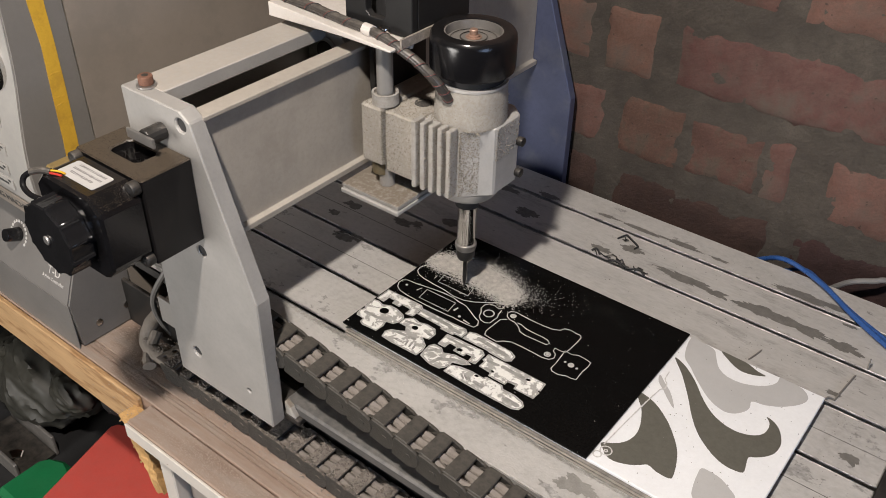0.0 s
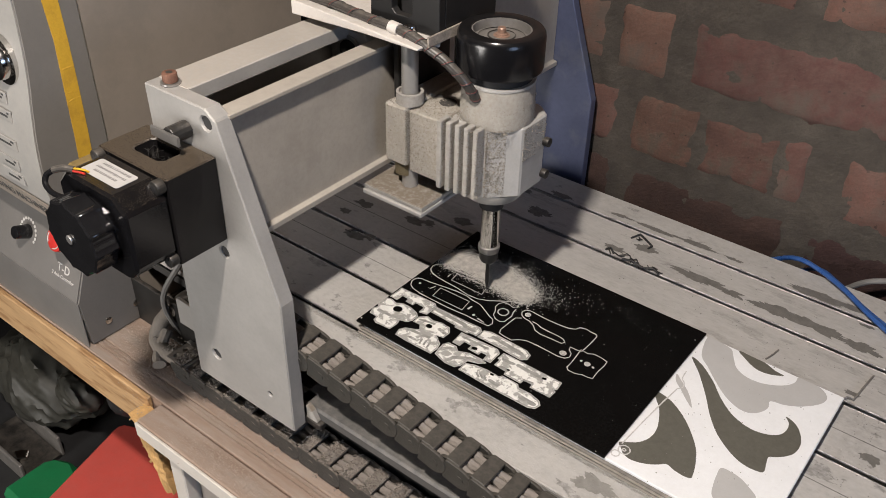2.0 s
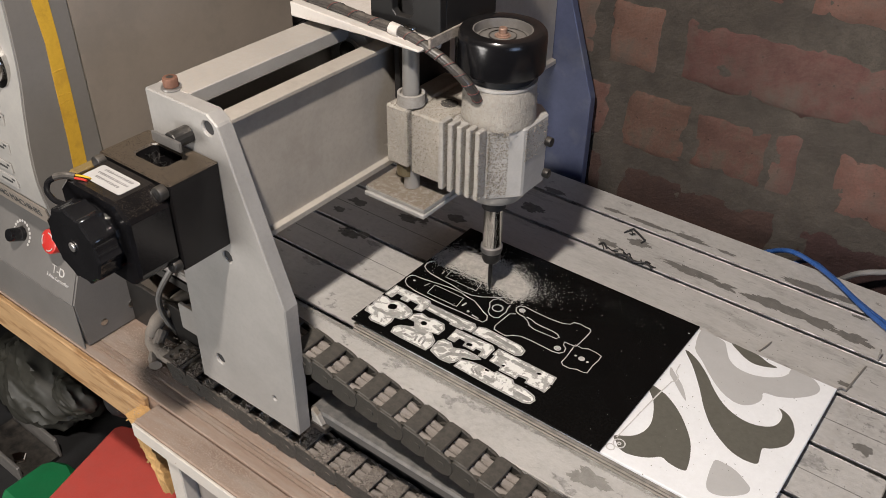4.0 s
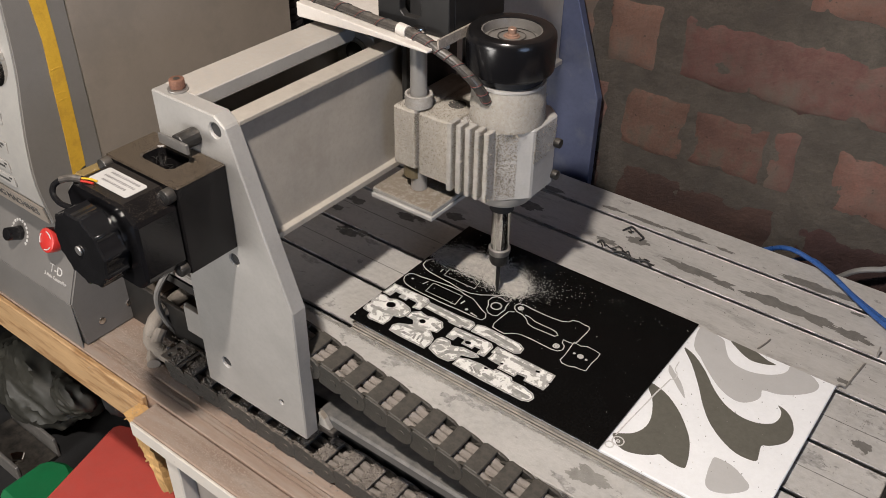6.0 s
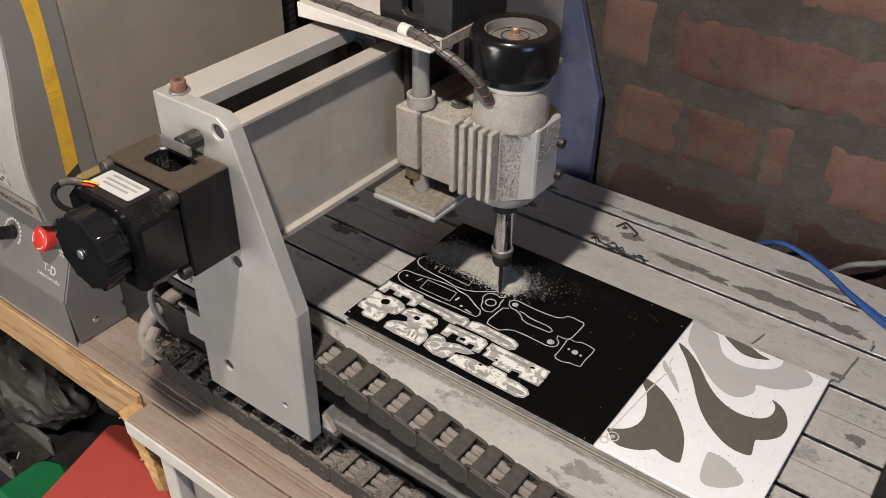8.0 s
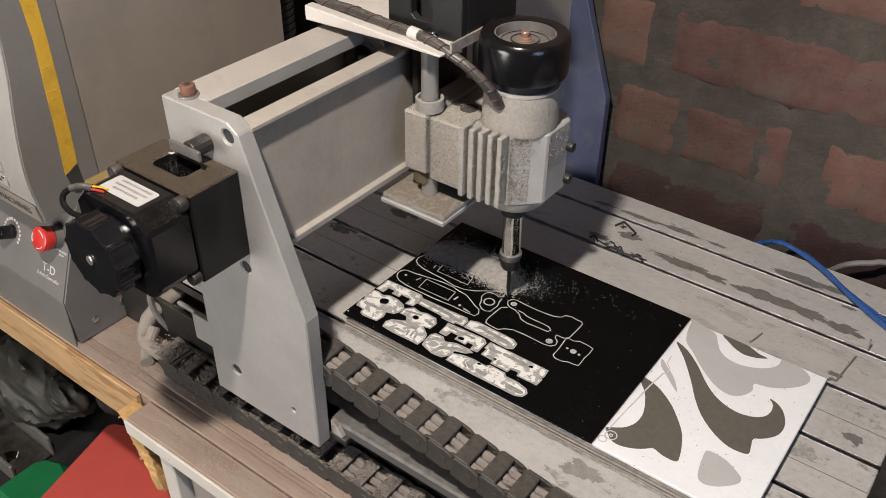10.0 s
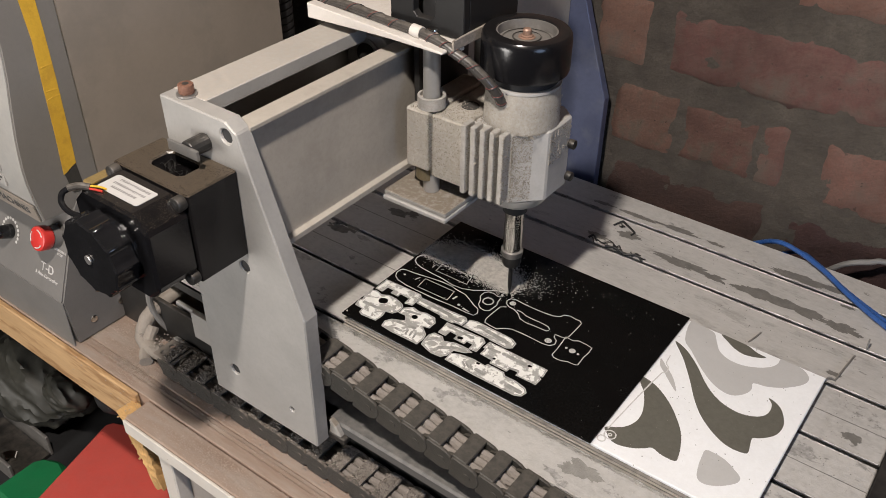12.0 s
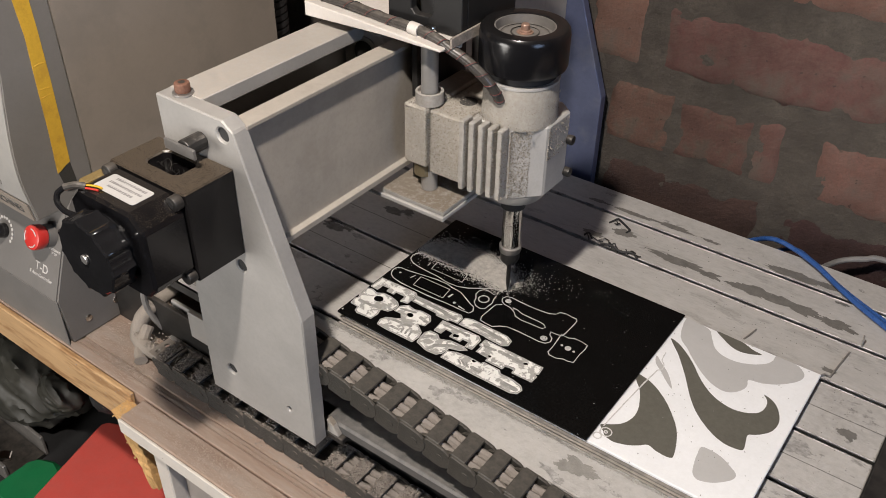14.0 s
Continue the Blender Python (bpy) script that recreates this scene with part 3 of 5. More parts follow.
def build_carriage():
    part("top_plate", prism([(-0.060, 0.0555), (0.0540, 0.0505), (0.0600, 0.0640), (0.030, 0.105), (-0.060, 0.105)], "z", 0.2085, 0.2140, (), 0.0006), "white", carriage, "dusty pale top plate")
    bm = prism([(-0.062, 0.2050), (-0.062, 0.2155), (0.020, 0.2140), (0.0570, 0.2128), (0.0575, 0.2112), (0.010, 0.2098)], "y", 0.0440, 0.0520, (), 0.0006)
    for v in bm.verts:
        v.co.y += 0.0032 - 0.056 * v.co.x
    part("white_strip", bm, "white", carriage, "scuffed white plastic strip that tapers to a point")
    part("rod", cylinder((0.0335, 0.0655, 0.096), (0.0335, 0.0655, 0.214), 0.0058, seg=24), "rod", carriage, "polished steel guide rod", True)
    part("rod", cylinder((0.0335, 0.1245, 0.096), (0.0335, 0.1245, 0.214), 0.0058, seg=24), "rod", carriage, "polished steel guide rod", True)
    part("lower_plate", box(0.0060, 0.0605, 0.0455, 0.125, 0.0915, 0.0955, 0.0006), "lower", carriage, "dusty aluminium lower plate")
    part("lower_lip", box(0.0060, 0.0613, 0.0438, 0.125, 0.0880, 0.0914, 0.0006), "clean", carriage, "bright edge of the lower plate")
    part("back_plate", box(0.0135, 0.0180, 0.0720, 0.130, 0.096, 0.2103, 0.0004), "dark", carriage)
    hole = [(0.0205, 0.2255), (0.0235, 0.2225), (0.0345, 0.2225), (0.0375, 0.2255), (0.0375, 0.262), (0.0205, 0.262)]
    part("motor_mount", prism([(0.0017, 0.2148), (0.0600, 0.2148), (0.0600, 0.275), (0.0017, 0.275)], "y", 0.063, 0.069, (hole,), 0.0005), "mount", carriage, "black motor mount with rounded window")
    part("motor_mount_side", box(0.0545, 0.0600, 0.0692, 0.125, 0.2148, 0.275, 0.0005), "mount", carriage)
    part("z_motor", box(0.010, 0.0542, 0.078, 0.124, 0.2145, 0.276, 0.002), "soft", carriage)
    part("z_motor", box(0.006, 0.058, 0.072, 0.124, 0.2765, 0.310, 0.003), "soft", carriage, "black vertical-axis motor")
    part("bearing_block", prism([(-0.046, 0.158), (-0.006, 0.158), (-0.006, 0.186), (-0.012, 0.196), (-0.040, 0.196), (-0.046, 0.186)], "y", 0.071, 0.128, (), 0.0008), "alu", carriage, "grey bearing block inside the beam")
    part("bush", cylinder((-0.026, 0.069, 0.181), (-0.026, 0.0709, 0.181), 0.0115, seg=28, bevel=0.0005), "steel", carriage, "round steel bush", True)
    part("bush_bore", cylinder((-0.026, 0.0686, 0.181), (-0.026, 0.0689, 0.181), 0.0085, seg=28), "dark", carriage)
    part("strap", prism([(0.0605, 0.0500), (0.0622, 0.0500), (0.0622, 0.1030), (0.0605, 0.1030)], "z", 0.2130, 0.2195), "crumb", carriage, "thin metal strap caked with dust")


build_carriage()


def build_spindle():
    clamp_outline = [(0.0665, 0.0660), (0.0975, 0.0665), (0.1150, 0.0850), (0.1150, 0.1130), (0.1040, 0.1225), (0.0665, 0.1225)]
    clamp = part("clamp", prism(clamp_outline, "z", 0.1075, 0.1605, (), 0.0012), "clean", spindle, "grey clamp body wiped bright at the front")
    part("bearing_block", box(0.0195, 0.0385, 0.0545, 0.122, 0.1165, 0.1615, 0.0014), "cast", spindle, "dusty square bearing block")
    part("web", box(0.0388, 0.0650, 0.0580, 0.120, 0.1120, 0.1600, 0.0012), "cast", spindle, "dust-caked web between the bearings and the motor")
    for i in range(5):
        x = 0.0652 + i * 0.00695
        part("fin", box(x, x + 0.0038, 0.0548 + 0.0007 * i, 0.0655, 0.1105, 0.1625, 0.0005), "fin", clamp, "dusty cooling fin")
    part("bush", lathe([(0.0060, 0.1617), (0.0096, 0.1617), (0.0096, 0.1700), (0.0078, 0.1702), (0.0076, 0.1672), (0.0060, 0.1672)], (0.0335, 0.0655), 32), "fin", spindle, "dusty steel bearing collar")
    # solid dark disc: the shade inside the lift-screw hole given by colour
    part("nut_hole", cylinder((0.0525, 0.0840, 0.1580), (0.0525, 0.0840, 0.1604), 0.0062, seg=24), "groove", spindle, "dark disc standing for the shaded lift-screw hole", True)
    part("lower_bush", cylinder((0.0300, 0.0645, 0.1062), (0.0300, 0.0645, 0.1164), 0.0075, seg=20), "brass", spindle)
    part("body", lathe([(0, 0.1596), (0.0254, 0.1596), (0.0250, 0.172), (0.0244, 0.1835), (0.0240, 0.1868), (0, 0.1868)], (AX, AY)), "motor", spindle, "dusty silver motor body", True)
    part("neck", lathe([(0, 0.1869), (0.0222, 0.1869), (0.0222, 0.1949), (0, 0.1949)], (AX, AY), 48), "soft", spindle, "dark gap under the cap", True)
    part("ring", lathe([(0.0223, 0.1869), (0.0246, 0.1869), (0.0246, 0.1886), (0.0223, 0.1890)], (AX, AY), 48), "clean", spindle, "pale ring round the neck", True)
    cap = part("cap", lathe([(0, 0.1950), (0.0268, 0.1950), (0.0282, 0.1957), (0.0288, 0.1976), (0.0288, 0.2166), (0.0283, 0.2196), (0.0270, 0.2213), (0.0250, 0.2219), (0.0214, 0.2217), (0.0198, 0.2213), (0.0193, 0.2140), (0, 0.2140)], (AX, AY), 64), "cap", spindle, "glossy black rubber cap with dusty rim", True)
    part("rim", lathe([(0.0180, 0.2141), (0.0192, 0.2141), (0.0195, 0.2205), (0.0186, 0.2205), (0.0180, 0.2141)], (AX, AY), 56), "disc", cap, "silver inner rim", True)
    part("disc", lathe([(0, 0.2142), (0.0179, 0.2142), (0.0179, 0.2150), (0.009, 0.2160), (0, 0.2160)], (AX, AY), 40), "disc", cap, "dusty steel disc", True)
    for rad in (0.0088, 0.0152):
        part("disc_ring", lathe([(rad - 0.0006, 0.2150), (rad + 0.0006, 0.2150), (rad + 0.0003, 0.21665 - (rad - 0.0088) * 0.13), (rad - 0.0003, 0.21665 - (rad - 0.0088) * 0.13)], (AX, AY), 40), "dark", cap, "dark pressed ring", True)
    part("bolt", lathe([(0, 0.2161), (0.0054, 0.2161), (0.0054, 0.2166), (0.0040, 0.2168), (0.0040, 0.2176), (0.0028, 0.2180), (0.0028, 0.2210), (0.0022, 0.2217), (0, 0.2217)], (AX, AY), 24), "copper", cap, "copper-coloured centre bolt", True)
    part("collar", lathe([(0, 0.1000), (0.0200, 0.1000), (0.0218, 0.1022), (0.0224, 0.1074), (0, 0.1074)], (AX, AY), 40), "rod", spindle, "grey lower collar", True)
    part("seal", lathe([(0, 0.0875), (0.0088, 0.0875), (0.0092, 0.0999), (0, 0.0999)], (AX, AY), 28), "soft", spindle, "", True)
    nut = part("collet_nut", lathe([(0, 0.0535), (0.0069, 0.0535), (0.0069, 0.0874), (0, 0.0874)], (AX, AY), 28), "chrome", spindle, "polished collet shaft", True)
    part("flange", lathe([(0, 0.0478), (0.0074, 0.0478), (0.0082, 0.0500), (0.0082, 0.0530), (0.0069, 0.0534), (0, 0.0534)], (AX, AY), 28), "steel", nut, "", True)
    part("lower_nut", lathe([(0, 0.0390), (0.0060, 0.0390), (0.0072, 0.0420), (0.0072, 0.0477), (0, 0.0477)], (AX, AY), 28), "dark", nut, "dark dusty nut", True)
    part("bit", lathe([(0, 0.0095), (0.0003, 0.0095), (0.0016, 0.0190), (0.0016, 0.0389), (0, 0.0389)], (AX, AY), 16), "dark", spindle, "thin engraving bit", True)
    rnd = random.Random(31)
    verts, faces = [], []
    spots = [((0.0392, 0.0579, 0.113), (0.026, 0, 0), (0, 0, 0.046), 520), ((0.0978, 0.0666, 0.109), (0.0095, 0.0100, 0), (0, 0, 0.050), 1500), ((0.1151, 0.0855, 0.135), (0, 0.027, 0), (0, 0, 0.024), 500),
             ((0.0390, 0.0590, 0.1602), (0.027, 0, 0), (0, 0.04, 0), 520), ((0.0200, 0.0560, 0.1617), (0.018, 0, 0), (0, 0.03, 0), 260), ((0.067, 0.0670, 0.1607), (0.045, 0, 0), (0, 0.010, 0), 500),
             ((0.0387, 0.0545, 0.118), (0.0002, 0.0034, 0), (0, 0, 0.042), 320), ((0.0195, 0.0544, 0.118), (0.019, 0, 0), (0, 0, 0.042), 70)]
    for i in range(5):
        spots.append(((0.0692 + i * 0.00695, 0.0560, 0.112), (0, 0.010, 0), (0, 0, 0.050), 260))
    for at, du, dv, count in spots:
        for k in range(count):
            fade = rnd.random() ** 1.5
            p = Vector(at) + Vector(du) * fade + Vector(dv) * rnd.random()
            r = 0.00065 * rnd.uniform(0.5, 1.4)
            n = len(verts)
            verts += [p + Vector((rnd.uniform(-r, r), rnd.uniform(-r, r), rnd.uniform(-r, r))) for q in range(4)]
            faces += [(n, n + 1, n + 2), (n, n + 2, n + 3), (n, n + 3, n + 1), (n + 1, n + 3, n + 2)]
    for k in range(420):
        turn, up = rnd.uniform(-2.4, 0.6), rnd.random() ** 1.8
        p = Vector((AX + 0.0252 * math.cos(turn), AY + 0.0252 * math.sin(turn), 0.1605 + 0.018 * up))
        r = 0.00055 * rnd.uniform(0.5, 1.4)
        n = len(verts)
        verts += [p + Vector((rnd.uniform(-r, r), rnd.uniform(-r, r), rnd.uniform(-r, r))) for q in range(4)]
        faces += [(n, n + 1, n + 2), (n, n + 2, n + 3), (n, n + 3, n + 1), (n + 1, n + 3, n + 2)]
    me = bpy.data.meshes.new("caked_dust")
    me.from_pydata(verts, [], faces)
    me.materials.append(M["crust"])
    crust = new("caked_dust", me)
    crust.parent = spindle
    tagged(crust, "crumbly dust stuck to the casting", kind="stuff")
    for z in (0.115, 0.140):
        part("clamp_screw", cylinder((0.1151, 0.1125, z), (0.1195, 0.1125, z), 0.0034, seg=14, bevel=0.0004), "dark", clamp, "black clamp screw", True)


build_spindle()


def build_cable():
    path = [(-0.090, 0.075, 0.232), (-0.0590, 0.0610, 0.2185), (-0.0270, 0.0590, 0.2178), (0.0030, 0.0560, 0.2172), (0.0300, 0.0540, 0.2172), (0.0490, 0.0530, 0.2150), (0.0610, 0.0530, 0.2105), (0.0705, 0.0545, 0.2060), (0.0815, 0.0570, 0.1975), (0.0872, 0.0610, 0.1885), (0.0885, 0.0665, 0.1800)]
    line = curve_points(path, 8)
    cable = part("cable", tube(path, 0.0033, 12, 8), "cable", carriage, "black spiral-wrapped cable with faint red line", True)
    for name, phase, rad, thick, mat in (("wrap_edge", 0.0, 0.0034, 0.00035, "soft"), ("red_wrap_line", 0.5, 0.00325, 0.00022, "red_thread")):
        coil, up = [], Vector((0, 0, 1))
        for k in range(len(line) * 4 - 4):
            i, f = divmod(k, 4)
            a = line[i].lerp(line[i + 1], f / 4)
            way = (line[i + 1] - line[i]).normalized()
            side = way.cross(up).normalized()
            over = side.cross(way)
            turn = 2 * math.pi * k / 21.0 + phase
            coil.append(a + rad * (math.cos(turn) * side + math.sin(turn) * over))
        part(name, tube(coil, thick, 5, 1), mat, cable)
    part("cable_clip", cylinder((0.0270, 0.0540, 0.2173), (0.0345, 0.0538, 0.2168), 0.0041, seg=18), "white", carriage, "white cable clip", True)
    part("clip_screw", cylinder((0.0375, 0.0615, 0.2141), (0.0375, 0.0615, 0.2190), 0.0042, seg=18, bevel=0.0012), "chrome", carriage, "round screw head", True)


build_cable()


# ---- drag chains ----
def link_meshes(pitch, width, height, mat):
    """One chain link along x: two cheeks with a round nose that overlaps the next, a broad top bar and a bottom bar."""
    me = []
    for side in (-1, 1):
        bm = bmesh.new()
        y0, y1 = (side * width / 2 - 0.0011, side * width / 2 + 0.0011)
        r = height * 0.5
        cheek = [(-pitch * 0.34, 0.0006), (pitch * 0.30, 0.0)]
        cheek += [(pitch * 0.30 + r * math.sin(a), r - r * math.cos(a)) for a in (0.35, 0.75, 1.15, 1.57, 1.98, 2.38, 2.78)]
        cheek += [(pitch * 0.24, height), (-pitch * 0.30, height), (-pitch * 0.36, height * 0.90)]
        prism(cheek, "y", y0, y1, (), 0.0004, bm)
        tail = [(-pitch * 0.34 + r * 0.86 * math.sin(-a), r - r * 0.86 * math.cos(a)) for a in (0.2, 0.7, 1.2, 1.57, 1.95, 2.45, 2.95)]
        tail = [(-pitch * 0.30, r * 0.14)] + tail + [(-pitch * 0.30, r * 1.86)]
        prism(tail, "y", y0 - side * 0.0021, y1 - side * 0.0023, (), 0.0, bm)
        cylinder((pitch * 0.30, side * (width / 2 + 0.0011), r), (pitch * 0.30, side * (width / 2 + 0.0016), r), r * 0.30, seg=12, bm=bm)
        me.append(("cheek", bm, mat))
    top = box(-pitch * 0.37, pitch * 0.17, -width / 2 + 0.0004, width / 2 - 0.0004, height - 0.0018, height + 0.0006, 0.0005)
    me.append(("top_bar", top, mat))
    me.append(("bottom_bar", box(-pitch * 0.30, pitch * 0.16, -width / 2, width / 2, 0.0002, 0.0016), mat))
    return me


def drag_chain(parent, pitch, width, height, start, slopes, lean, mat, hose):
    """Links one after another from start, each with its own fall in degrees."""
    kept, spine = [], []
    at = start.copy()
    for i, fall in enumerate(slopes):
        m = at @ Matrix.Rotation(radians(fall + lean * math.sin(i * 1.7)), 4, "Y") @ Matrix.Translation((0, 0.0003 * math.sin(i * 2.9), 0))
        spine.append(m.copy())
        if i == 0:
            for name, bm, mt in link_meshes(pitch, width, height, mat):
                ob = part(name, bm, mt, parent)
                kept.append(ob)
                ob.matrix_local = m
        else:
            for ob in kept:
                c = new(ob.name.split(".")[0], ob.data)
                c.parent = parent
                c.matrix_local = m
        at = at @ Matrix.Translation((pitch * math.cos(radians(fall)), 0, -pitch * math.sin(radians(fall))))
    for off in (-0.27, 0.02, 0.29):
        pts = [m @ Vector((0, width * off + 0.0007 * math.sin(i * 2.0 + off * 9), height * 0.64 + 0.0007 * math.sin(i * 1.3 + off))) for i, m in enumerate(spine)]
        part("hose", tube(pts, hose, 8, 4, wobble=0.14), "roller", parent, "beige cable sleeve inside the chain", True)


chain_upper = new("drag_chain")
chain_upper.parent = router
chain_upper["label"] = "dark nylon drag chain running with the gantry"
drag_chain(chain_upper, 0.0195, 0.0230, 0.0172, Matrix.Translation((0.0022, -0.0568, 0.0203)), [3, 5, 7] + [8] * 8 + [5, 3, 1, 0, 0, 0, 0, 0], 0.8, "chain", 0.0034)
chain_lower = new("drag_chain")
chain_lower.parent = router
chain_lower["label"] = "dust-covered nylon drag chain lying on the bench"
drag_chain(chain_lower, 0.0203, 0.0230, 0.0175, Matrix.Translation((-0.1303, -0.0605, BENCH + 0.0012)), [0] * 22, 1.2, "chain_dusty", 0.0034)


# ---- work on the bed ----
def flat(name, outline, z, thick, mat, parent, label="", smooth=0, holes=()):
    """A thin flat piece in the plane of the bed, outline in millimetres."""
    pts = [(p[0] / 1000, p[1] / 1000) for p in outline]
    if smooth:
        pts = [(v.x, v.y) for v in curve_points([(*p, 0) for p in pts], smooth, True)]
    return part(name, prism(pts, "z", z, z + thick, [[(p[0] / 1000, p[1] / 1000) for p in h] for h in holes]), mat, parent, label)


def groove_line(name, outline, z, width, mat, parent, label="", smooth=0, closed=False):
    """A narrow strip along a line, in millimetres."""
    pts = [Vector((p[0] / 1000, p[1] / 1000, z)) for p in outline]
    if smooth:
        pts = curve_points(pts, smooth, closed)
        if closed:
            pts.append(pts[0])
    bm = bmesh.new()
    rows = []
    up = Vector((0, 0, 0.00012))
    for i, p in enumerate(pts):
        a, b = pts[max(i - 1, 0)], pts[min(i + 1, len(pts) - 1)]
        if i in (0, len(pts) - 1) and (pts[0] - pts[-1]).length < 1e-6:
            a, b = pts[-2], pts[1]
        w1, w2 = (p - a), (b - p)
        way = ((w1.normalized() if w1.length > 1e-7 else Vector()) + (w2.normalized() if w2.length > 1e-7 else Vector())).normalized()
        side = Vector((-way.y, way.x, 0)) * width / 2000 * (1 + 0.18 * math.sin(i * 3.7))
        rows.append([bm.verts.new(q) for q in (p - side, p + side, p + side * 0.8 + up, p - side * 0.8 + up)])
    for a, b in zip(rows, rows[1:]):
        for k in range(4):
            bm.faces.new((a[k], a[(k + 1) % 4], b[(k + 1) % 4], b[k]))
    bm.faces.new(rows[0][::-1])
    bm.faces.new(rows[-1])
    return part(name, bm, mat, parent, label)


TOP = 0.0078


def build_tile():
    base = thing("printed_tile", "white tile with dark and light grey scrollwork lying on the bed", "tile")
    for k, (dx, dy) in enumerate(((0.0022, -0.0022), (0.0036, -0.0010), (0.0026, -0.0018), (0.0040, -0.0008))):
        part("backing_board", box(dx, 0.3066 + 0.0005 * k, dy, 0.1496, 0.0002 + 0.00125 * k, 0.00125 + 0.00125 * k, 0.0003), "sheet_side" if k % 2 else "sheet_side_pale", base, "layered backing board with dusty edge")
    part("slab", box(0.006, 0.3090, 0.0010, 0.1503, 0.0052, TOP, 0.0005), "tile", base, "white glazed face")
    z = TOP + 0.00005
    shapes = (
        ("dark_leaf", "tile_dark", [(207, 75), (219, 72.5), (232, 64), (242, 54), (250, 43.5), (255, 32), (257.6, 22), (257, 19.5), (253.5, 18.6), (247, 19), (241, 20.6), (237, 17), (231, 12.8), (222.5, 9.8), (216, 11), (213, 14), (209, 18), (214, 21.8), (219, 26), (222.5, 33), (223, 42), (220, 52), (215, 62), (209, 69)]),
        ("dark_swirl", "tile_dark", [(210.5, 122), (216, 121), (224, 116), (234, 107), (242, 98), (250, 90.6), (257, 86), (265, 83), (273, 82.2), (280, 84), (285.5, 87.5), (288.3, 92), (289, 98), (287.6, 103.5), (284.2, 107.4), (290, 105.8), (295, 101.5), (299, 94.5), (300.8, 87.5), (300, 79.5), (296.5, 73.5), (292, 69), (288.4, 66.2), (289.6, 59), (290.4, 52.2), (284, 50.3), (278, 50.6), (271, 53), (262, 58.5), (253, 66.2), (244, 77.5), (236, 90), (229, 100), (221, 110.5)]),
        ("pale_swirl", "tile_light", [(210.3, 149.6), (218, 149.8), (225, 149.2), (229.8, 147.4), (232.6, 143), (235.5, 138), (240, 131.5), (247, 127.5), (255, 126.8), (262, 128.6), (269, 132.4), (275, 138), (277.6, 144), (277.6, 149.6), (283.5, 149.7), (289, 149.8), (294.5, 148.2), (299.4, 143.5), (300, 138), (297.5, 132.5), (293, 127), (287, 121.5), (279, 117), (270.8, 114.8), (272, 109), (271.2, 104), (268, 98.6), (263.5, 95), (258, 94.4), (251, 96.6), (243, 101.6), (233, 110.4), (224, 119.6), (215, 128.6)]),
        ("dark_crescent", "tile_dark", [(234, 149.8), (243, 149.9), (250, 149.6), (254, 149.4), (258.4, 147.6), (263, 145.8), (269, 145), (265, 142), (259.5, 139.6), (253.5, 138.8), (247.5, 140.6), (241, 144.6)]),
        ("pale_drop", "tile_light", [(268.7, 39.2), (275, 40), (282, 38.8), (289, 35), (294, 31.4), (294.4, 27), (291, 22), (285.4, 16.8), (280, 14), (275.6, 13.6), (272.2, 17), (270, 25), (268.8, 32.5)]),
        ("pale_sliver", "tile_light", [(210, 99.5), (216, 94.5), (223, 88.6), (228, 82.5), (232.2, 75.4), (225.4, 80.6), (219, 86.8), (212.5, 92.5)]),
    )
    for name, mat, outline in shapes:
        flat(name, outline, z, 0.00012, mat, base, "", 3)
    groove_line("scratched_line", [(211.2, 18), (213, 45), (215, 70), (216.8, 86)], z + 0.0002, 0.9, "scratch", base)
    groove_line("scratched_line", [(216.8, 86), (219.0, 89), (218.0, 94), (215.0, 97.5), (214.0, 106)], z + 0.0002, 0.8, "scratch", base, "", 4)
    for x, y, r in ((214.9, 14.2, 3.7), (214.9, 14.2, 1.0), (211.8, 8.4, 2.6)):
        groove_line("scratched_ring", ring(x, y, r, 20) + [(x + r, y)], z + 0.0002, 0.9, "scratch", base)
    return base


tile = build_tile()
SHEET = 0.0100


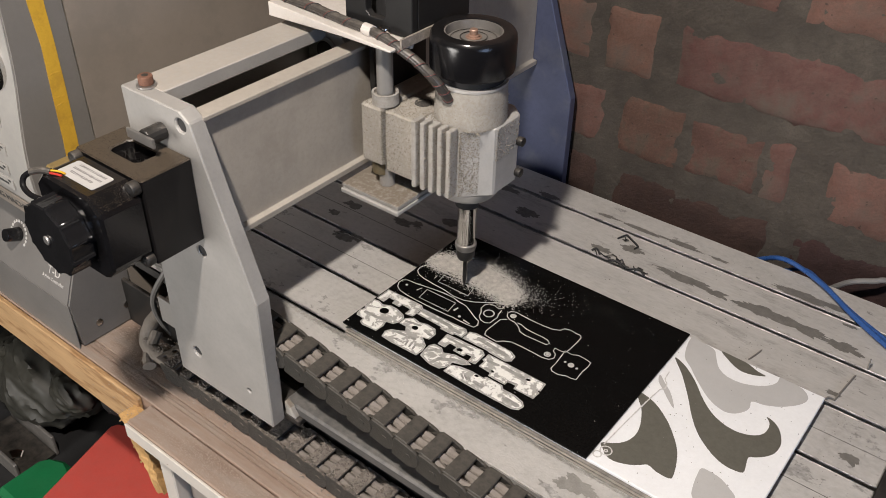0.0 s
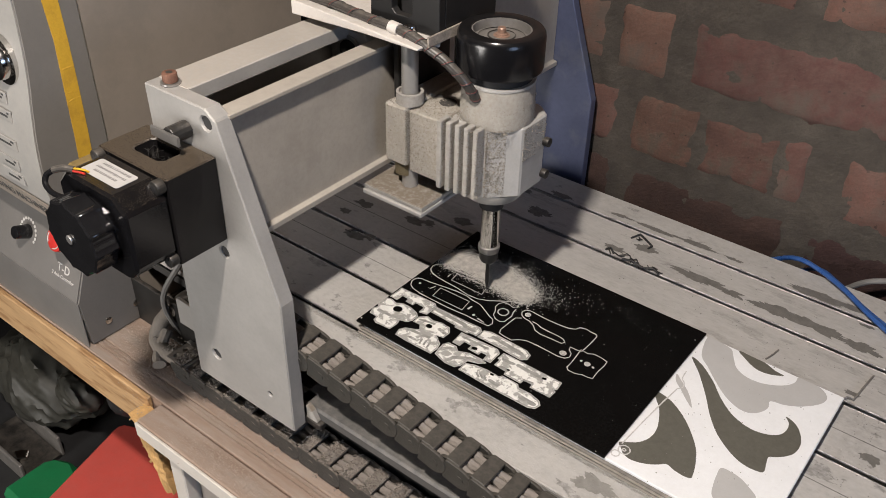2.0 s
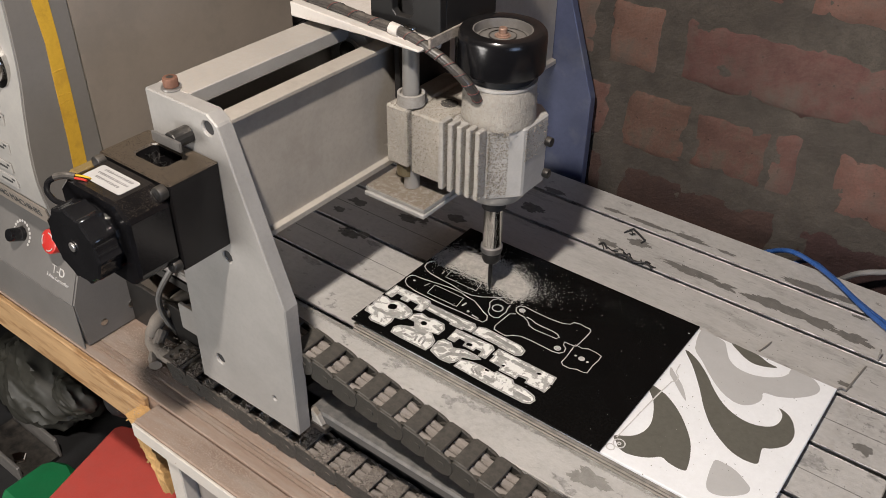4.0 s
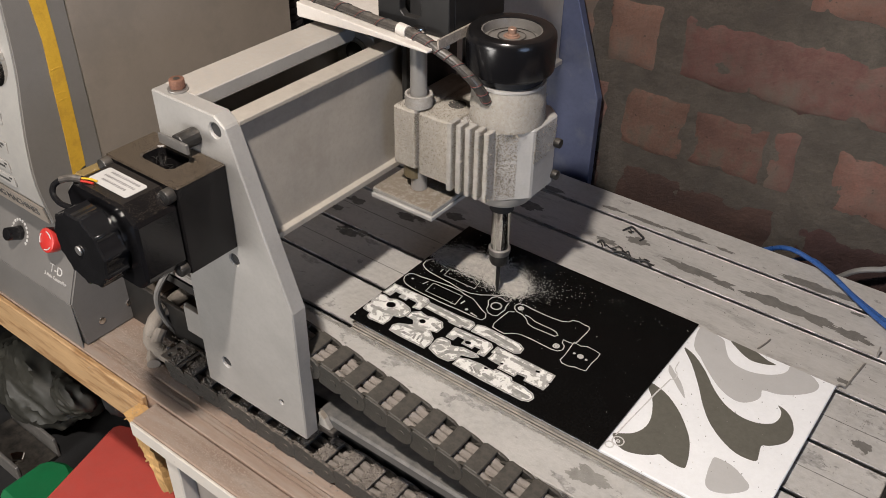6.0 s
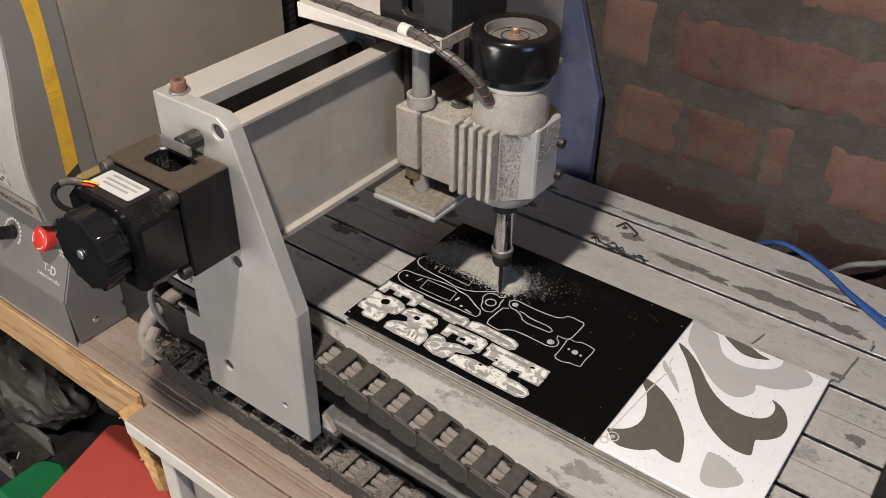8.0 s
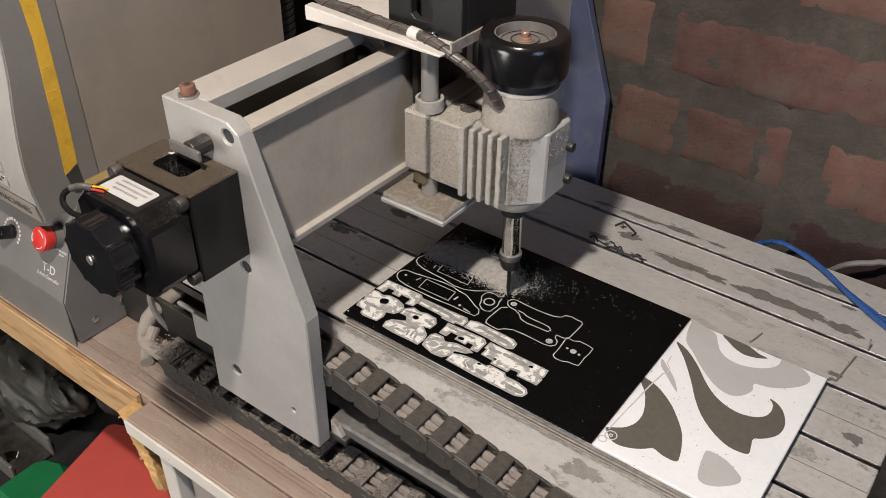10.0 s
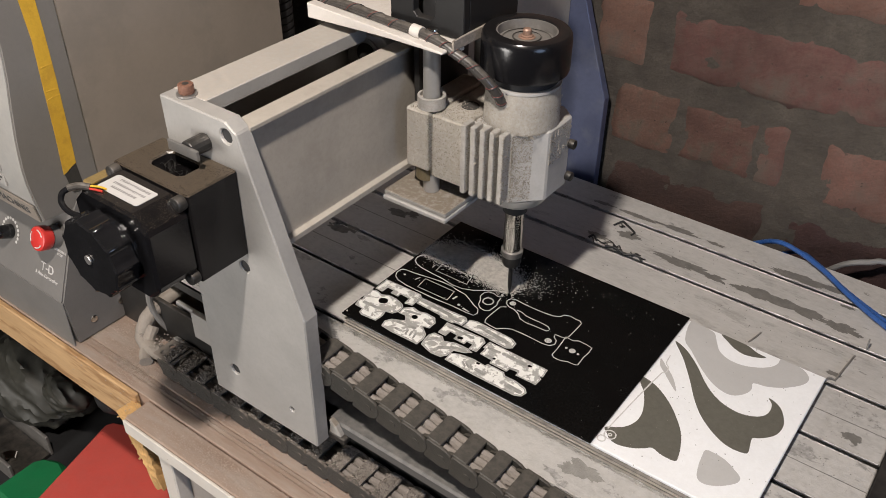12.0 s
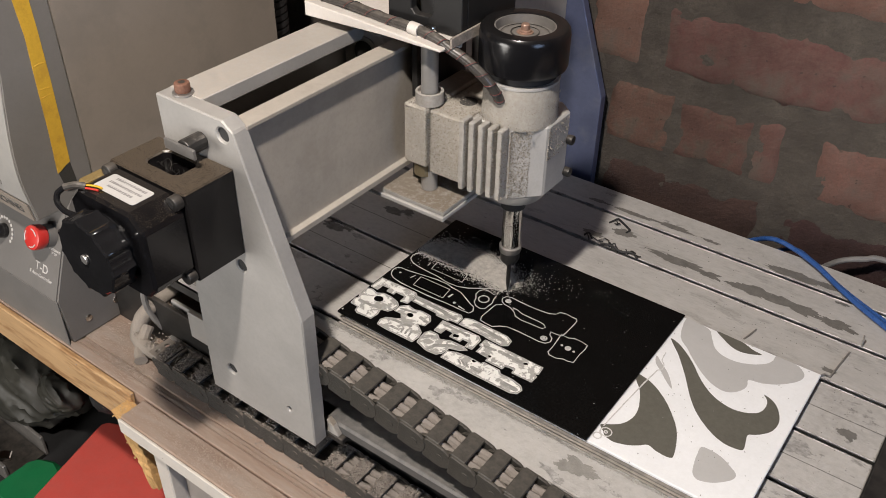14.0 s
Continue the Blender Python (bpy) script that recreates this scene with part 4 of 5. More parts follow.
def build_sheet():
    ob = thing("acrylic_sheet", "glossy black engraving sheet with white cut outlines", "sheet")
    part("sheet", box(0.0, 0.2087, -0.0004, 0.1507, TOP + 0.0004, SHEET, 0.0003), "sheet", ob)
    z = SHEET + 0.00002
    lines = (
        ("engraved_outline", [(84.1, 93.9), (75.3, 89.2), (62.5, 79.8), (55.0, 76.5), (45.8, 75.6), (34.6, 77.3), (24.2, 77.7), (13.6, 78.6), (7.6, 80.3), (3.4, 83.4), (2.1, 88.3), (4.0, 92.5), (8.8, 94.5), (20, 95.2), (45, 97), (62, 97.6), (78, 97), (84.1, 93.9)], 0.85),
        ("engraved_slot", [(23.8, 92.2), (52.0, 93.4), (54.2, 82.8), (25.0, 82.5), (23.8, 92.2)], 0.8),
        ("engraved_outline", [(3.9, 58.1), (1.7, 62.4), (2.0, 66.4), (5.2, 69.0), (12.8, 69.6), (21.3, 71.2), (28.2, 72.4), (37.0, 73.8), (46.8, 74.0), (52.0, 72.8), (60.7, 72.1), (66.3, 69.3), (73.8, 65.3), (78.2, 63.8), (80.7, 59.4), (79.6, 55.6), (72.7, 55.1), (60.6, 55.0), (51.7, 54.3), (42.7, 53.7), (27.5, 53.6), (17.2, 53.8), (8.4, 55.2), (3.9, 58.1)], 0.85),
        ("engraved_slot", [(24.8, 69.2), (52.1, 69.8), (53.6, 58.3), (26.0, 57.6), (24.8, 69.2)], 0.8),
        ("engraved_link", [(82.8, 95.7), (83.7, 87.2), (81.8, 85.0), (77.6, 86.2), (73.2, 85.6), (70.9, 82.2), (70.8, 77.6), (73.8, 73.3), (75.4, 68.6), (79.0, 65.8), (83.0, 65.2), (86.2, 67.2), (86.4, 71.4), (87.0, 75.8), (85.2, 80.3), (84.8, 84.9)], 0.85),
        ("engraved_outline", [(91.9, 81.8), (90.0, 85.2), (91.2, 88.6), (94.7, 90.1), (100.8, 89.7), (110.2, 89.4), (119.1, 89.8), (127.2, 90.9), (131.8, 93.4), (133.3, 97.0), (137.9, 98.4), (142.1, 97.6), (146.1, 97.9), (148.0, 95.7), (148.2, 90.4), (148.1, 85.0), (148.0, 79.6), (147.4, 74.9)], 0.85),
        ("engraved_slot", [(91.9, 81.8), (95.5, 79.9), (100.2, 79.6), (105.5, 77.0), (108.9, 73.5), (114.3, 72.2), (122.7, 72.8), (131.8, 73.3), (133.2, 75.9), (130.2, 78.2), (125.7, 78.7), (117.0, 78.5), (111.2, 78.7), (106.5, 80.4), (102.3, 80.4)], 0.85),
        ("engraved_outline", [(93.9, 78.8), (90.1, 75.8), (89.6, 67.9), (89.2, 58.3), (90.9, 54.3), (95.5, 53.6), (101.8, 53.4), (105.7, 57.2), (110.7, 59.8), (119.3, 60.4), (128.2, 60.2), (137.0, 60.0), (141.8, 61.2), (144.0, 64.6), (142.9, 68.7), (139.8, 70.8), (138.9, 74.1), (143.6, 74.1), (147.7, 75.2)], 0.85),
        ("engraved_square", [(146.2, 76.4), (152.3, 75.8), (155.9, 78.2), (162.4, 78.0), (167.0, 77.0), (167.6, 72.3), (167.0, 64.8), (167.6, 55.8), (164.3, 54.7), (160.1, 54.6), (155.6, 52.4), (150.2, 52.4), (147.9, 54.7), (147.9, 60.8), (147.0, 70.1), (146.2, 76.4)], 0.8),
        ("engraved_tick", [(18.8, 63.2), (20.4, 68.2)], 0.9), ("engraved_tick", [(56.4, 61.8), (57.0, 66.4)], 1.6), ("engraved_tick", [(68.6, 57.6), (75.0, 56.9)], 1.3), ("engraved_tick", [(20.2, 84.0), (19.9, 88.1)], 0.85),
    )
    for name, outline, width in lines:
        groove_line(name, outline, z, width, "engraved_line", ob, "pale engraved line")
    for x, y, r in ((79.2, 75.9, 4.0), (95.4, 85.0, 1.9), (138.2, 65.2, 2.1)):
        groove_line("engraved_ring", ring(x, y, r, 18) + [(x + r, y)], z, 1.1, "engraved_line", ob, "pale engraved ring")
    for x, y, r in ((157.4, 66.1, 2.4), (152.4, 66.4, 1.0), (162.3, 65.6, 1.0), (8.5, 63.7, 1.0), (64.0, 59.0, 1.2), (1.8, 3.6, 0.7), (95.4, 85.0, 1.2), (138.2, 65.2, 1.3)):
        flat("engraved_dot", ring(x, y, r, 14), z, 0.00012, "engraved_line", ob, "pale engraved dot")
    # the finished parts: milled areas with a ragged pale rim
    pockets = (
        [(1.4, 50), (33.5, 51.4), (36.6, 48.6), (36.6, 37), (30.5, 36), (30, 42.3), (21.5, 42.6), (21.3, 39.3), (14.6, 39.3), (14.4, 43), (8.4, 43), (8, 36.6), (1.4, 36.6)],
        [(0.8, 33.6), (5, 34.8), (10, 33), (15, 36.0), (22, 36.0), (29.6, 34.0), (32.8, 31), (32.8, 25.4), (30.6, 21.2), (25, 19.6), (26.6, 14.4), (25.8, 7.4), (13.4, 6.4), (10, 8), (9.4, 12), (2.2, 12.4), (0.8, 18), (2.4, 21.4), (0.8, 24)],
        [(34.0, 31.5), (38.8, 36.0), (45.2, 34.6), (50.7, 36.6), (58.8, 36), (62.6, 31.5), (62.4, 24.4), (57.2, 23.2), (64.6, 17.6), (66.2, 12), (65.6, 5.4), (43, 5), (33.4, 5.6), (31.6, 11.2), (34.2, 15.6), (40.4, 18.6), (43.4, 20.8), (40, 25.2), (34, 24.8)],
        [(37.6, 41.6), (37.6, 48.6), (65, 49.4), (76.6, 50.4), (79.6, 47.6), (79.6, 41), (73, 40.8), (72.6, 39.2), (61.6, 39.0), (61, 41)],
        [(81, 41), (80.6, 49.4), (86, 51.4), (117, 51), (121.6, 48.4), (122.2, 43), (118.6, 40.2), (104, 40.8), (103.4, 41.4)],
        [(69.2, 37.4), (100, 39.0), (103.6, 36), (104, 24.4), (98.2, 23.8), (97.8, 29.2), (92.6, 29.2), (92.4, 26), (83.4, 26), (83.2, 30.6), (76.8, 30.6), (76.4, 25), (70.4, 25)],
        [(67.2, 12.4), (66.6, 18.9), (68.7, 22.6), (75.3, 23.0), (79.1, 19.5), (87.1, 23.0), (97.0, 23.4), (102.0, 22.0), (97.6, 18.2), (90.5, 16.0), (89.6, 8.9), (86.7, 5.2), (79.2, 4.4), (74.1, 5.6), (68.3, 7.6)],
        [(91.0, 5), (90.8, 12.8), (97, 15.5), (106.3, 17), (117, 16.6), (118, 18.8), (131, 18.8), (133, 16.2), (142.5, 16.6), (150.6, 14.6), (153.6, 11.5), (152.4, 6.9), (148, 4.8), (135, 4.5), (115, 4.4)],
        [(105.8, 38.6), (153.6, 38.8), (154.4, 31), (152.4, 29.8), (154.6, 28.6), (154.4, 21.8), (139, 21.4), (138.6, 24.8), (132, 24.6), (131.6, 20.8), (118, 20.8), (117.6, 24), (107.5, 24.6), (107.5, 31), (105.6, 31.4)],
    )
    def swollen(loop, by):
        """The loop moved outwards by so many millimetres."""
        n = len(loop)
        area = sum(loop[i][0] * loop[(i + 1) % n][1] - loop[(i + 1) % n][0] * loop[i][1] for i in range(n))
        out = []
        for i in range(n):
            a, b, c = Vector(loop[i - 1]), Vector(loop[i]), Vector(loop[(i + 1) % n])
            way = ((b - a).normalized() + (c - b).normalized())
            way = way.normalized() if way.length > 1e-6 else (c - b).normalized()
            out.append(tuple(b + Vector((way.y, -way.x)) * by * (1 if area > 0 else -1)))
        return out

    def ragged(loop, seed):
        """The loop with small steps along its edges, as the cutter left them."""
        rnd, out = random.Random(seed), []
        for i in range(len(loop)):
            a, b = Vector(loop[i]), Vector(loop[(i + 1) % len(loop)])
            n = max(1, int((b - a).length / 2.2))
            side = Vector((b.y - a.y, a.x - b.x)).normalized()
            out += [tuple(a.lerp(b, k / n) + side * (rnd.uniform(-0.45, 0.45) if k else 0)) for k in range(n)]
        return out

    for k, outline in enumerate(pockets):
        flat("milled_pocket", outline, z + 0.00004 + 0.000003 * k, 0.00005, "rim_grey", ob, "grey milled pocket")
        groove_line("pocket_edge", outline + outline[:1], z, 0.7, "engraved_line", ob, "pale pocket edge")
        flat("milled_floor", ragged(swollen(outline, -1.15), k), z + 0.00010 + 0.000003 * k, 0.00005, "engraved", ob, "white milled floor with grey tool marks")

    # tool marks with round ends: from, to, width, in millimetres
    def strokes(name, rows, lift, mat, label):
        for i, (x0, y0, x1, y1, w) in enumerate(rows):
            turn, rad = math.atan2(y1 - y0, x1 - x0), w / 2
            outline = [(x1 + rad * math.cos(turn + k), y1 + rad * math.sin(turn + k)) for k in (-1.57, -0.9, -0.3, 0.3, 0.9, 1.57)]
            outline += [(x0 - rad * math.cos(turn + k), y0 - rad * math.sin(turn + k)) for k in (-1.57, -0.9, -0.3, 0.3, 0.9, 1.57)]
            flat(name, outline, z + lift + 0.000002 * i, 0.00005, mat, ob, label)

    marks = ((43.2, 9.8, 47.9, 9.9, 2.2), (52.7, 9.3, 51.6, 13.4, 1.5), (56.2, 9.4, 55.0, 13.9, 1.5), (59.6, 9.2, 58.5, 13.7, 1.5), (36.7, 15.7, 54.1, 18.1, 2.6), (5.6, 18.4, 15.0, 19.4, 2.6), (15.4, 18.9, 27.7, 21.5, 2.4), (39.5, 46.2, 65.3, 45.7, 3.2), (66.2, 44.5, 75.0, 43.8, 3.0), (90.3, 47.8, 115.8, 45.4, 3.4), (102.4, 10.3, 105.9, 7.8, 1.5), (105.3, 10.6, 109.0, 8.2, 1.5), (108.3, 10.6, 112.0, 8.2, 1.5))
    more_marks = ((114.2, 9.6, 120.5, 9.3, 3.0), (139.2, 9.7, 149.6, 9.4, 3.6), (78.8, 7.3, 80.9, 12.7, 3.0), (80.9, 12.7, 91.1, 18.8, 3.4), (91.1, 18.8, 97.8, 20.5, 2.6), (68.7, 14.3, 72.9, 18.7, 3.0), (109.2, 32.8, 117.1, 33.4, 2.6), (112.0, 25.5, 118.1, 25.5, 2.4), (120.9, 34.3, 140.4, 34.0, 3.0), (131.8, 24.6, 138.0, 25.8, 2.0), (72.6, 34.2, 94.2, 34.8, 2.0), (36.6, 29.5, 47.8, 32.3, 2.2), (54.4, 30.0, 60.1, 28.8, 3.0))
    for rows in (marks, more_marks):
        strokes("grey_mark", rows, 0.00014, "rim_grey", "grey milled mark")
    islands = ((15.6, 28.2, 16.4, 28.4, 6.6), (46.2, 27.8, 47.0, 27.6, 4.2), (86.0, 29.0, 87.4, 29.4, 3.2), (111.2, 15.2, 112.6, 15.4, 1.8), (141.4, 34.4, 142.8, 34.8, 2.0), (117.6, 26.0, 118.4, 26.2, 1.6))
    strokes("uncut_island", islands, 0.00021, "sheet", "uncut island")
    return ob


sheet = build_sheet()


def grains(name, label, count, spots, size, mat, seed, base):
    """Loose grains in soft heaps: spots of x, y, spread in x and y, height, share."""
    rnd = random.Random(seed)
    verts, faces = [], []
    total = sum(s[5] for s in spots)
    for i in range(count):
        pick = rnd.uniform(0, total)
        for s in spots:
            pick -= s[5]
            if pick <= 0:
                break
        gx, gy = rnd.gauss(0, 1), rnd.gauss(0, 1)
        x, y = s[0] + gx * s[2], s[1] + gy * s[3]
        lift = s[4] * math.exp(-(gx * gx + gy * gy) * 0.6) * rnd.random() ** 0.5
        r = size * rnd.uniform(0.45, 1.3)
        z = base(x, y) + lift + r * 0.35
        n = len(verts)
        a = rnd.uniform(0, 6.28)
        for k in range(3):
            verts.append((x + r * math.cos(a + k * 2.09), y + r * math.sin(a + k * 2.09) * rnd.uniform(0.6, 1.2), z - r * 0.35))
        verts.append((x + r * rnd.uniform(-0.3, 0.3), y + r * rnd.uniform(-0.3, 0.3), z + r * rnd.uniform(0.4, 0.8)))
        faces += [(n, n + 1, n + 3), (n + 1, n + 2, n + 3), (n + 2, n, n + 3), (n, n + 2, n + 1)]
    me = bpy.data.meshes.new(name)
    me.from_pydata(verts, [], faces)
    me.materials.append(M[mat])
    return tagged(new(name, me), label, "dust", kind="stuff")


def on_work(x, y):
    if 0 < x < 0.2087 and 0 < y < 0.1507:
        return SHEET
    if 0.2 < x < 0.309 and 0 < y < 0.15:
        return TOP
    return 0.0


grains("milling_chips", "pale grey milling dust heaped round the cutter", 46000,
       [(0.012, 0.104, 0.0065, 0.0050, 0.0012, 0.9), (0.030, 0.109, 0.010, 0.0060, 0.0026, 2.4), (0.050, 0.110, 0.011, 0.0068, 0.0032, 3.4), (0.068, 0.106, 0.008, 0.0060, 0.0026, 2.2),
        (0.079, 0.102, 0.005, 0.0050, 0.0012, 0.8), (0.046, 0.112, 0.022, 0.0085, 0.0008, 0.9)], 0.00046, "chips", 3, on_work)
grains("stack_dust", "line of grey dust along the foot of the sheet stack", 9000,
       [(0.02, -0.0040, 0.04, 0.0011, 0.0013, 1.0), (0.10, -0.0038, 0.05, 0.0010, 0.0012, 1.0), (0.20, -0.0036, 0.05, 0.0008, 0.0008, 0.5), (0.04, -0.0056, 0.05, 0.0012, 0.0004, 0.3)], 0.00045, "stack_dust", 17, lambda x, y: 0.0)


def oil_stains(label, mat, spots):
    """Flat oily blots on the bed: x, y, and the half axes."""
    rnd = random.Random(19)
    verts, faces = [], []
    for x, y, a, b in spots:
        n0, n = len(verts), 64
        verts.append((x, y, 0.00022))
        for k in range(n):
            t = 2 * math.pi * k / n
            w = 1 + 0.55 * noise.noise(Vector((math.cos(t) * 1.6, math.sin(t) * 1.6, x * 300))) + 0.35 * noise.noise(Vector((math.cos(t) * 6, math.sin(t) * 6, y * 300))) + rnd.uniform(-0.04, 0.04)
            verts.append((x + a * w * math.cos(t), y + b * w * math.sin(t), 0.00018))
        faces += [(n0, n0 + 1 + k, n0 + 1 + (k + 1) % n) for k in range(n)]
    me = bpy.data.meshes.new("oil_stain")
    me.from_pydata(verts, [], faces)
    me.materials.append(M[mat])
    tagged(new("oil_stain", me), label, "stain", kind="stuff")


oil_stains("flat dark oily blots in the slots' dirt on the bed", "grime",
           ((-0.0870, 0.0905, 0.0110, 0.0050), (-0.0740, 0.0960, 0.0070, 0.0040), (-0.0610, 0.1400, 0.0090, 0.0045), (-0.0475, 0.1450, 0.0060, 0.0040), (-0.1133, 0.1330, 0.0085, 0.0055),
            (-0.1190, 0.1135, 0.0060, 0.0045), (-0.0266, 0.1670, 0.0080, 0.0045), (0.0190, 0.2600, 0.0130, 0.0035), (0.0180, 0.2230, 0.0130, 0.0060), (-0.02, 0.246, 0.012, 0.004)))
oil_stains("pale grey patch near the bed's front edge", "pale_patch", ((0.213, -0.0150, 0.0110, 0.0060), (0.205, -0.0190, 0.0060, 0.0040)))
oil_stains("long grey damp-looking patches on the bed's worn face", "patch",
           ((0.078, 0.2650, 0.010, 0.0022), (0.112, 0.2645, 0.016, 0.0026), (0.150, 0.2665, 0.019, 0.0030), (0.183, 0.2660, 0.008, 0.0022), (0.256, 0.2625, 0.026, 0.0042),
            (0.286, 0.2640, 0.012, 0.0030), (0.118, 0.2330, 0.010, 0.0050), (0.098, 0.2170, 0.008, 0.0040), (0.172, 0.2225, 0.022, 0.0052), (0.200, 0.2205, 0.011, 0.0040), (0.236, 0.2215, 0.018, 0.0055), (0.268, 0.2225, 0.020, 0.0060),
            (0.300, 0.2205, 0.014, 0.0050), (0.311, 0.1670, 0.0050, 0.0020), (0.339, 0.1136, 0.0070, 0.0050), (0.297, 0.2480, 0.0060, 0.0016)))
grains("scattered_chips", "fine pale chips scattered over the sheet and bed", 1500,
       [(0.090, 0.108, 0.009, 0.007, 0.0001, 0.55), (0.12, 0.13, 0.035, 0.010, 0.0, 0.22), (0.10, 0.07, 0.06, 0.05, 0.0, 0.08), (0.10, -0.010, 0.09, 0.004, 0.0004, 0.9),
        (0.25, 0.08, 0.04, 0.05, 0.0, 0.12), (0.12, 0.21, 0.05, 0.01, 0.0003, 0.5), (-0.01, 0.07, 0.02, 0.05, 0.0, 0.35)], 0.00036, "chips", 5, on_work)
grains("bench_dust", "coarse sawdust and chips lying on the bench top", 7000,
       [(-0.18, -0.06, 0.03, 0.016, 0.001, 1.4), (-0.165, -0.084, 0.016, 0.006, 0.0022, 0.9), (-0.05, -0.109, 0.04, 0.0055, 0.0006, 0.8), (0.05, -0.109, 0.07, 0.0055, 0.0006, 1.0), (-0.05, -0.080, 0.07, 0.008, 0.0003, 0.7), (-0.03, -0.061, 0.10, 0.006, 0.0006, 0.8)],
       0.00062, "sawdust", 7, lambda x, y: BENCH - (0.002 if y < -0.0974 else 0.0003 if y < -0.0801 else 0.0))

def on_lower_chain(x, y):
    """Top bars stand above the sleeves."""
    place = ((x + 0.1303) / 0.0203 + 0.5) % 1 - 0.5
    if abs(y + 0.0605) > 0.0122:
        return BENCH
    return BENCH + (0.0192 if -0.37 < place < 0.17 else 0.0030)


grains("chain_crumbs", "grey-brown crumbs of dust caked on the lower chain", 6500,
       [(-0.10, -0.0605, 0.03, 0.006, 0.0007, 0.8), (0.02, -0.0605, 0.05, 0.006, 0.0009, 1.0), (0.09, -0.0605, 0.04, 0.006, 0.0012, 1.0)], 0.00085, "crumb", 23, on_lower_chain)


grains("tile_specks", "dark specks of dirt on the tile and bed", 420,
       [(0.26, 0.075, 0.030, 0.040, 0.0, 1.0), (0.335, 0.12, 0.012, 0.035, 0.0, 0.8), (0.24, 0.185, 0.06, 0.010, 0.0, 0.6), (0.16, 0.23, 0.06, 0.02, 0.0, 0.6)], 0.00045, "grime", 29, on_work)


def build_swarf():
    ob = thing("swarf", "dark curled metal shavings lying on the bed", "shavings")
    rnd = random.Random(12)
    for x, y, n in ((0.106, 0.243, 2), (0.122, 0.207, 5), (0.136, 0.208, 3), (0.104, 0.207, 3), (-0.090, 0.094, 2)):
        for k in range(n):
            px, py = x + rnd.uniform(-0.008, 0.008), y + rnd.uniform(-0.004, 0.004)
            pts = [(px, py, 0.0006)]
            for j in range(3):
                px += rnd.uniform(-0.004, 0.006)
                py += rnd.uniform(-0.004, 0.004)
                pts.append((px, py, rnd.uniform(0.0006, 0.003)))
            part("shaving", tube(pts, 0.00055, 5, 3), "dark" if k % 3 else "soft", ob)

    bent = [[(0.1012, 0.2385, 0.0006), (0.1050, 0.2450, 0.0022), (0.1062, 0.2462, 0.0024)], [(0.1062, 0.2462, 0.0024), (0.1140, 0.2420, 0.0020), (0.1212, 0.2385, 0.0010)], [(0.1212, 0.2385, 0.0010), (0.1200, 0.2335, 0.0006)],
            [(0.0925, 0.2090, 0.0006), (0.0960, 0.2110, 0.0030), (0.1010, 0.2080, 0.0010)], [(0.1100, 0.2056, 0.0010), (0.1190, 0.2060, 0.0026), (0.1292, 0.2045, 0.0012)], [(0.1292, 0.2045, 0.0012), (0.1380, 0.2075, 0.0024), (0.1442, 0.2050, 0.0008)]]
    for line in bent:
        part("bent_shaving", tube(line, 0.0009, 6, 4), "soft", ob, "folded dark shaving")
    for line in ([(0.3138, 0.1600, 0.0004), (0.3150, 0.1720, 0.0010), (0.3175, 0.1944, 0.0006)], [(0.3225, 0.2060, 0.0010), (0.3222, 0.2075, 0.0045), (0.3218, 0.2085, 0.0090)], [(0.2508, 0.1627, 0.0004), (0.2530, 0.1700, 0.0008), (0.2544, 0.1780, 0.0006)],
                 [(0.3080, 0.1560, 0.0006), (0.3100, 0.1585, 0.0026), (0.3140, 0.1600, 0.0008)]):
        part("burr", tube(line, 0.0007, 6, 4), "chip_grey", ob, "grey hair-like burr")


build_swarf()


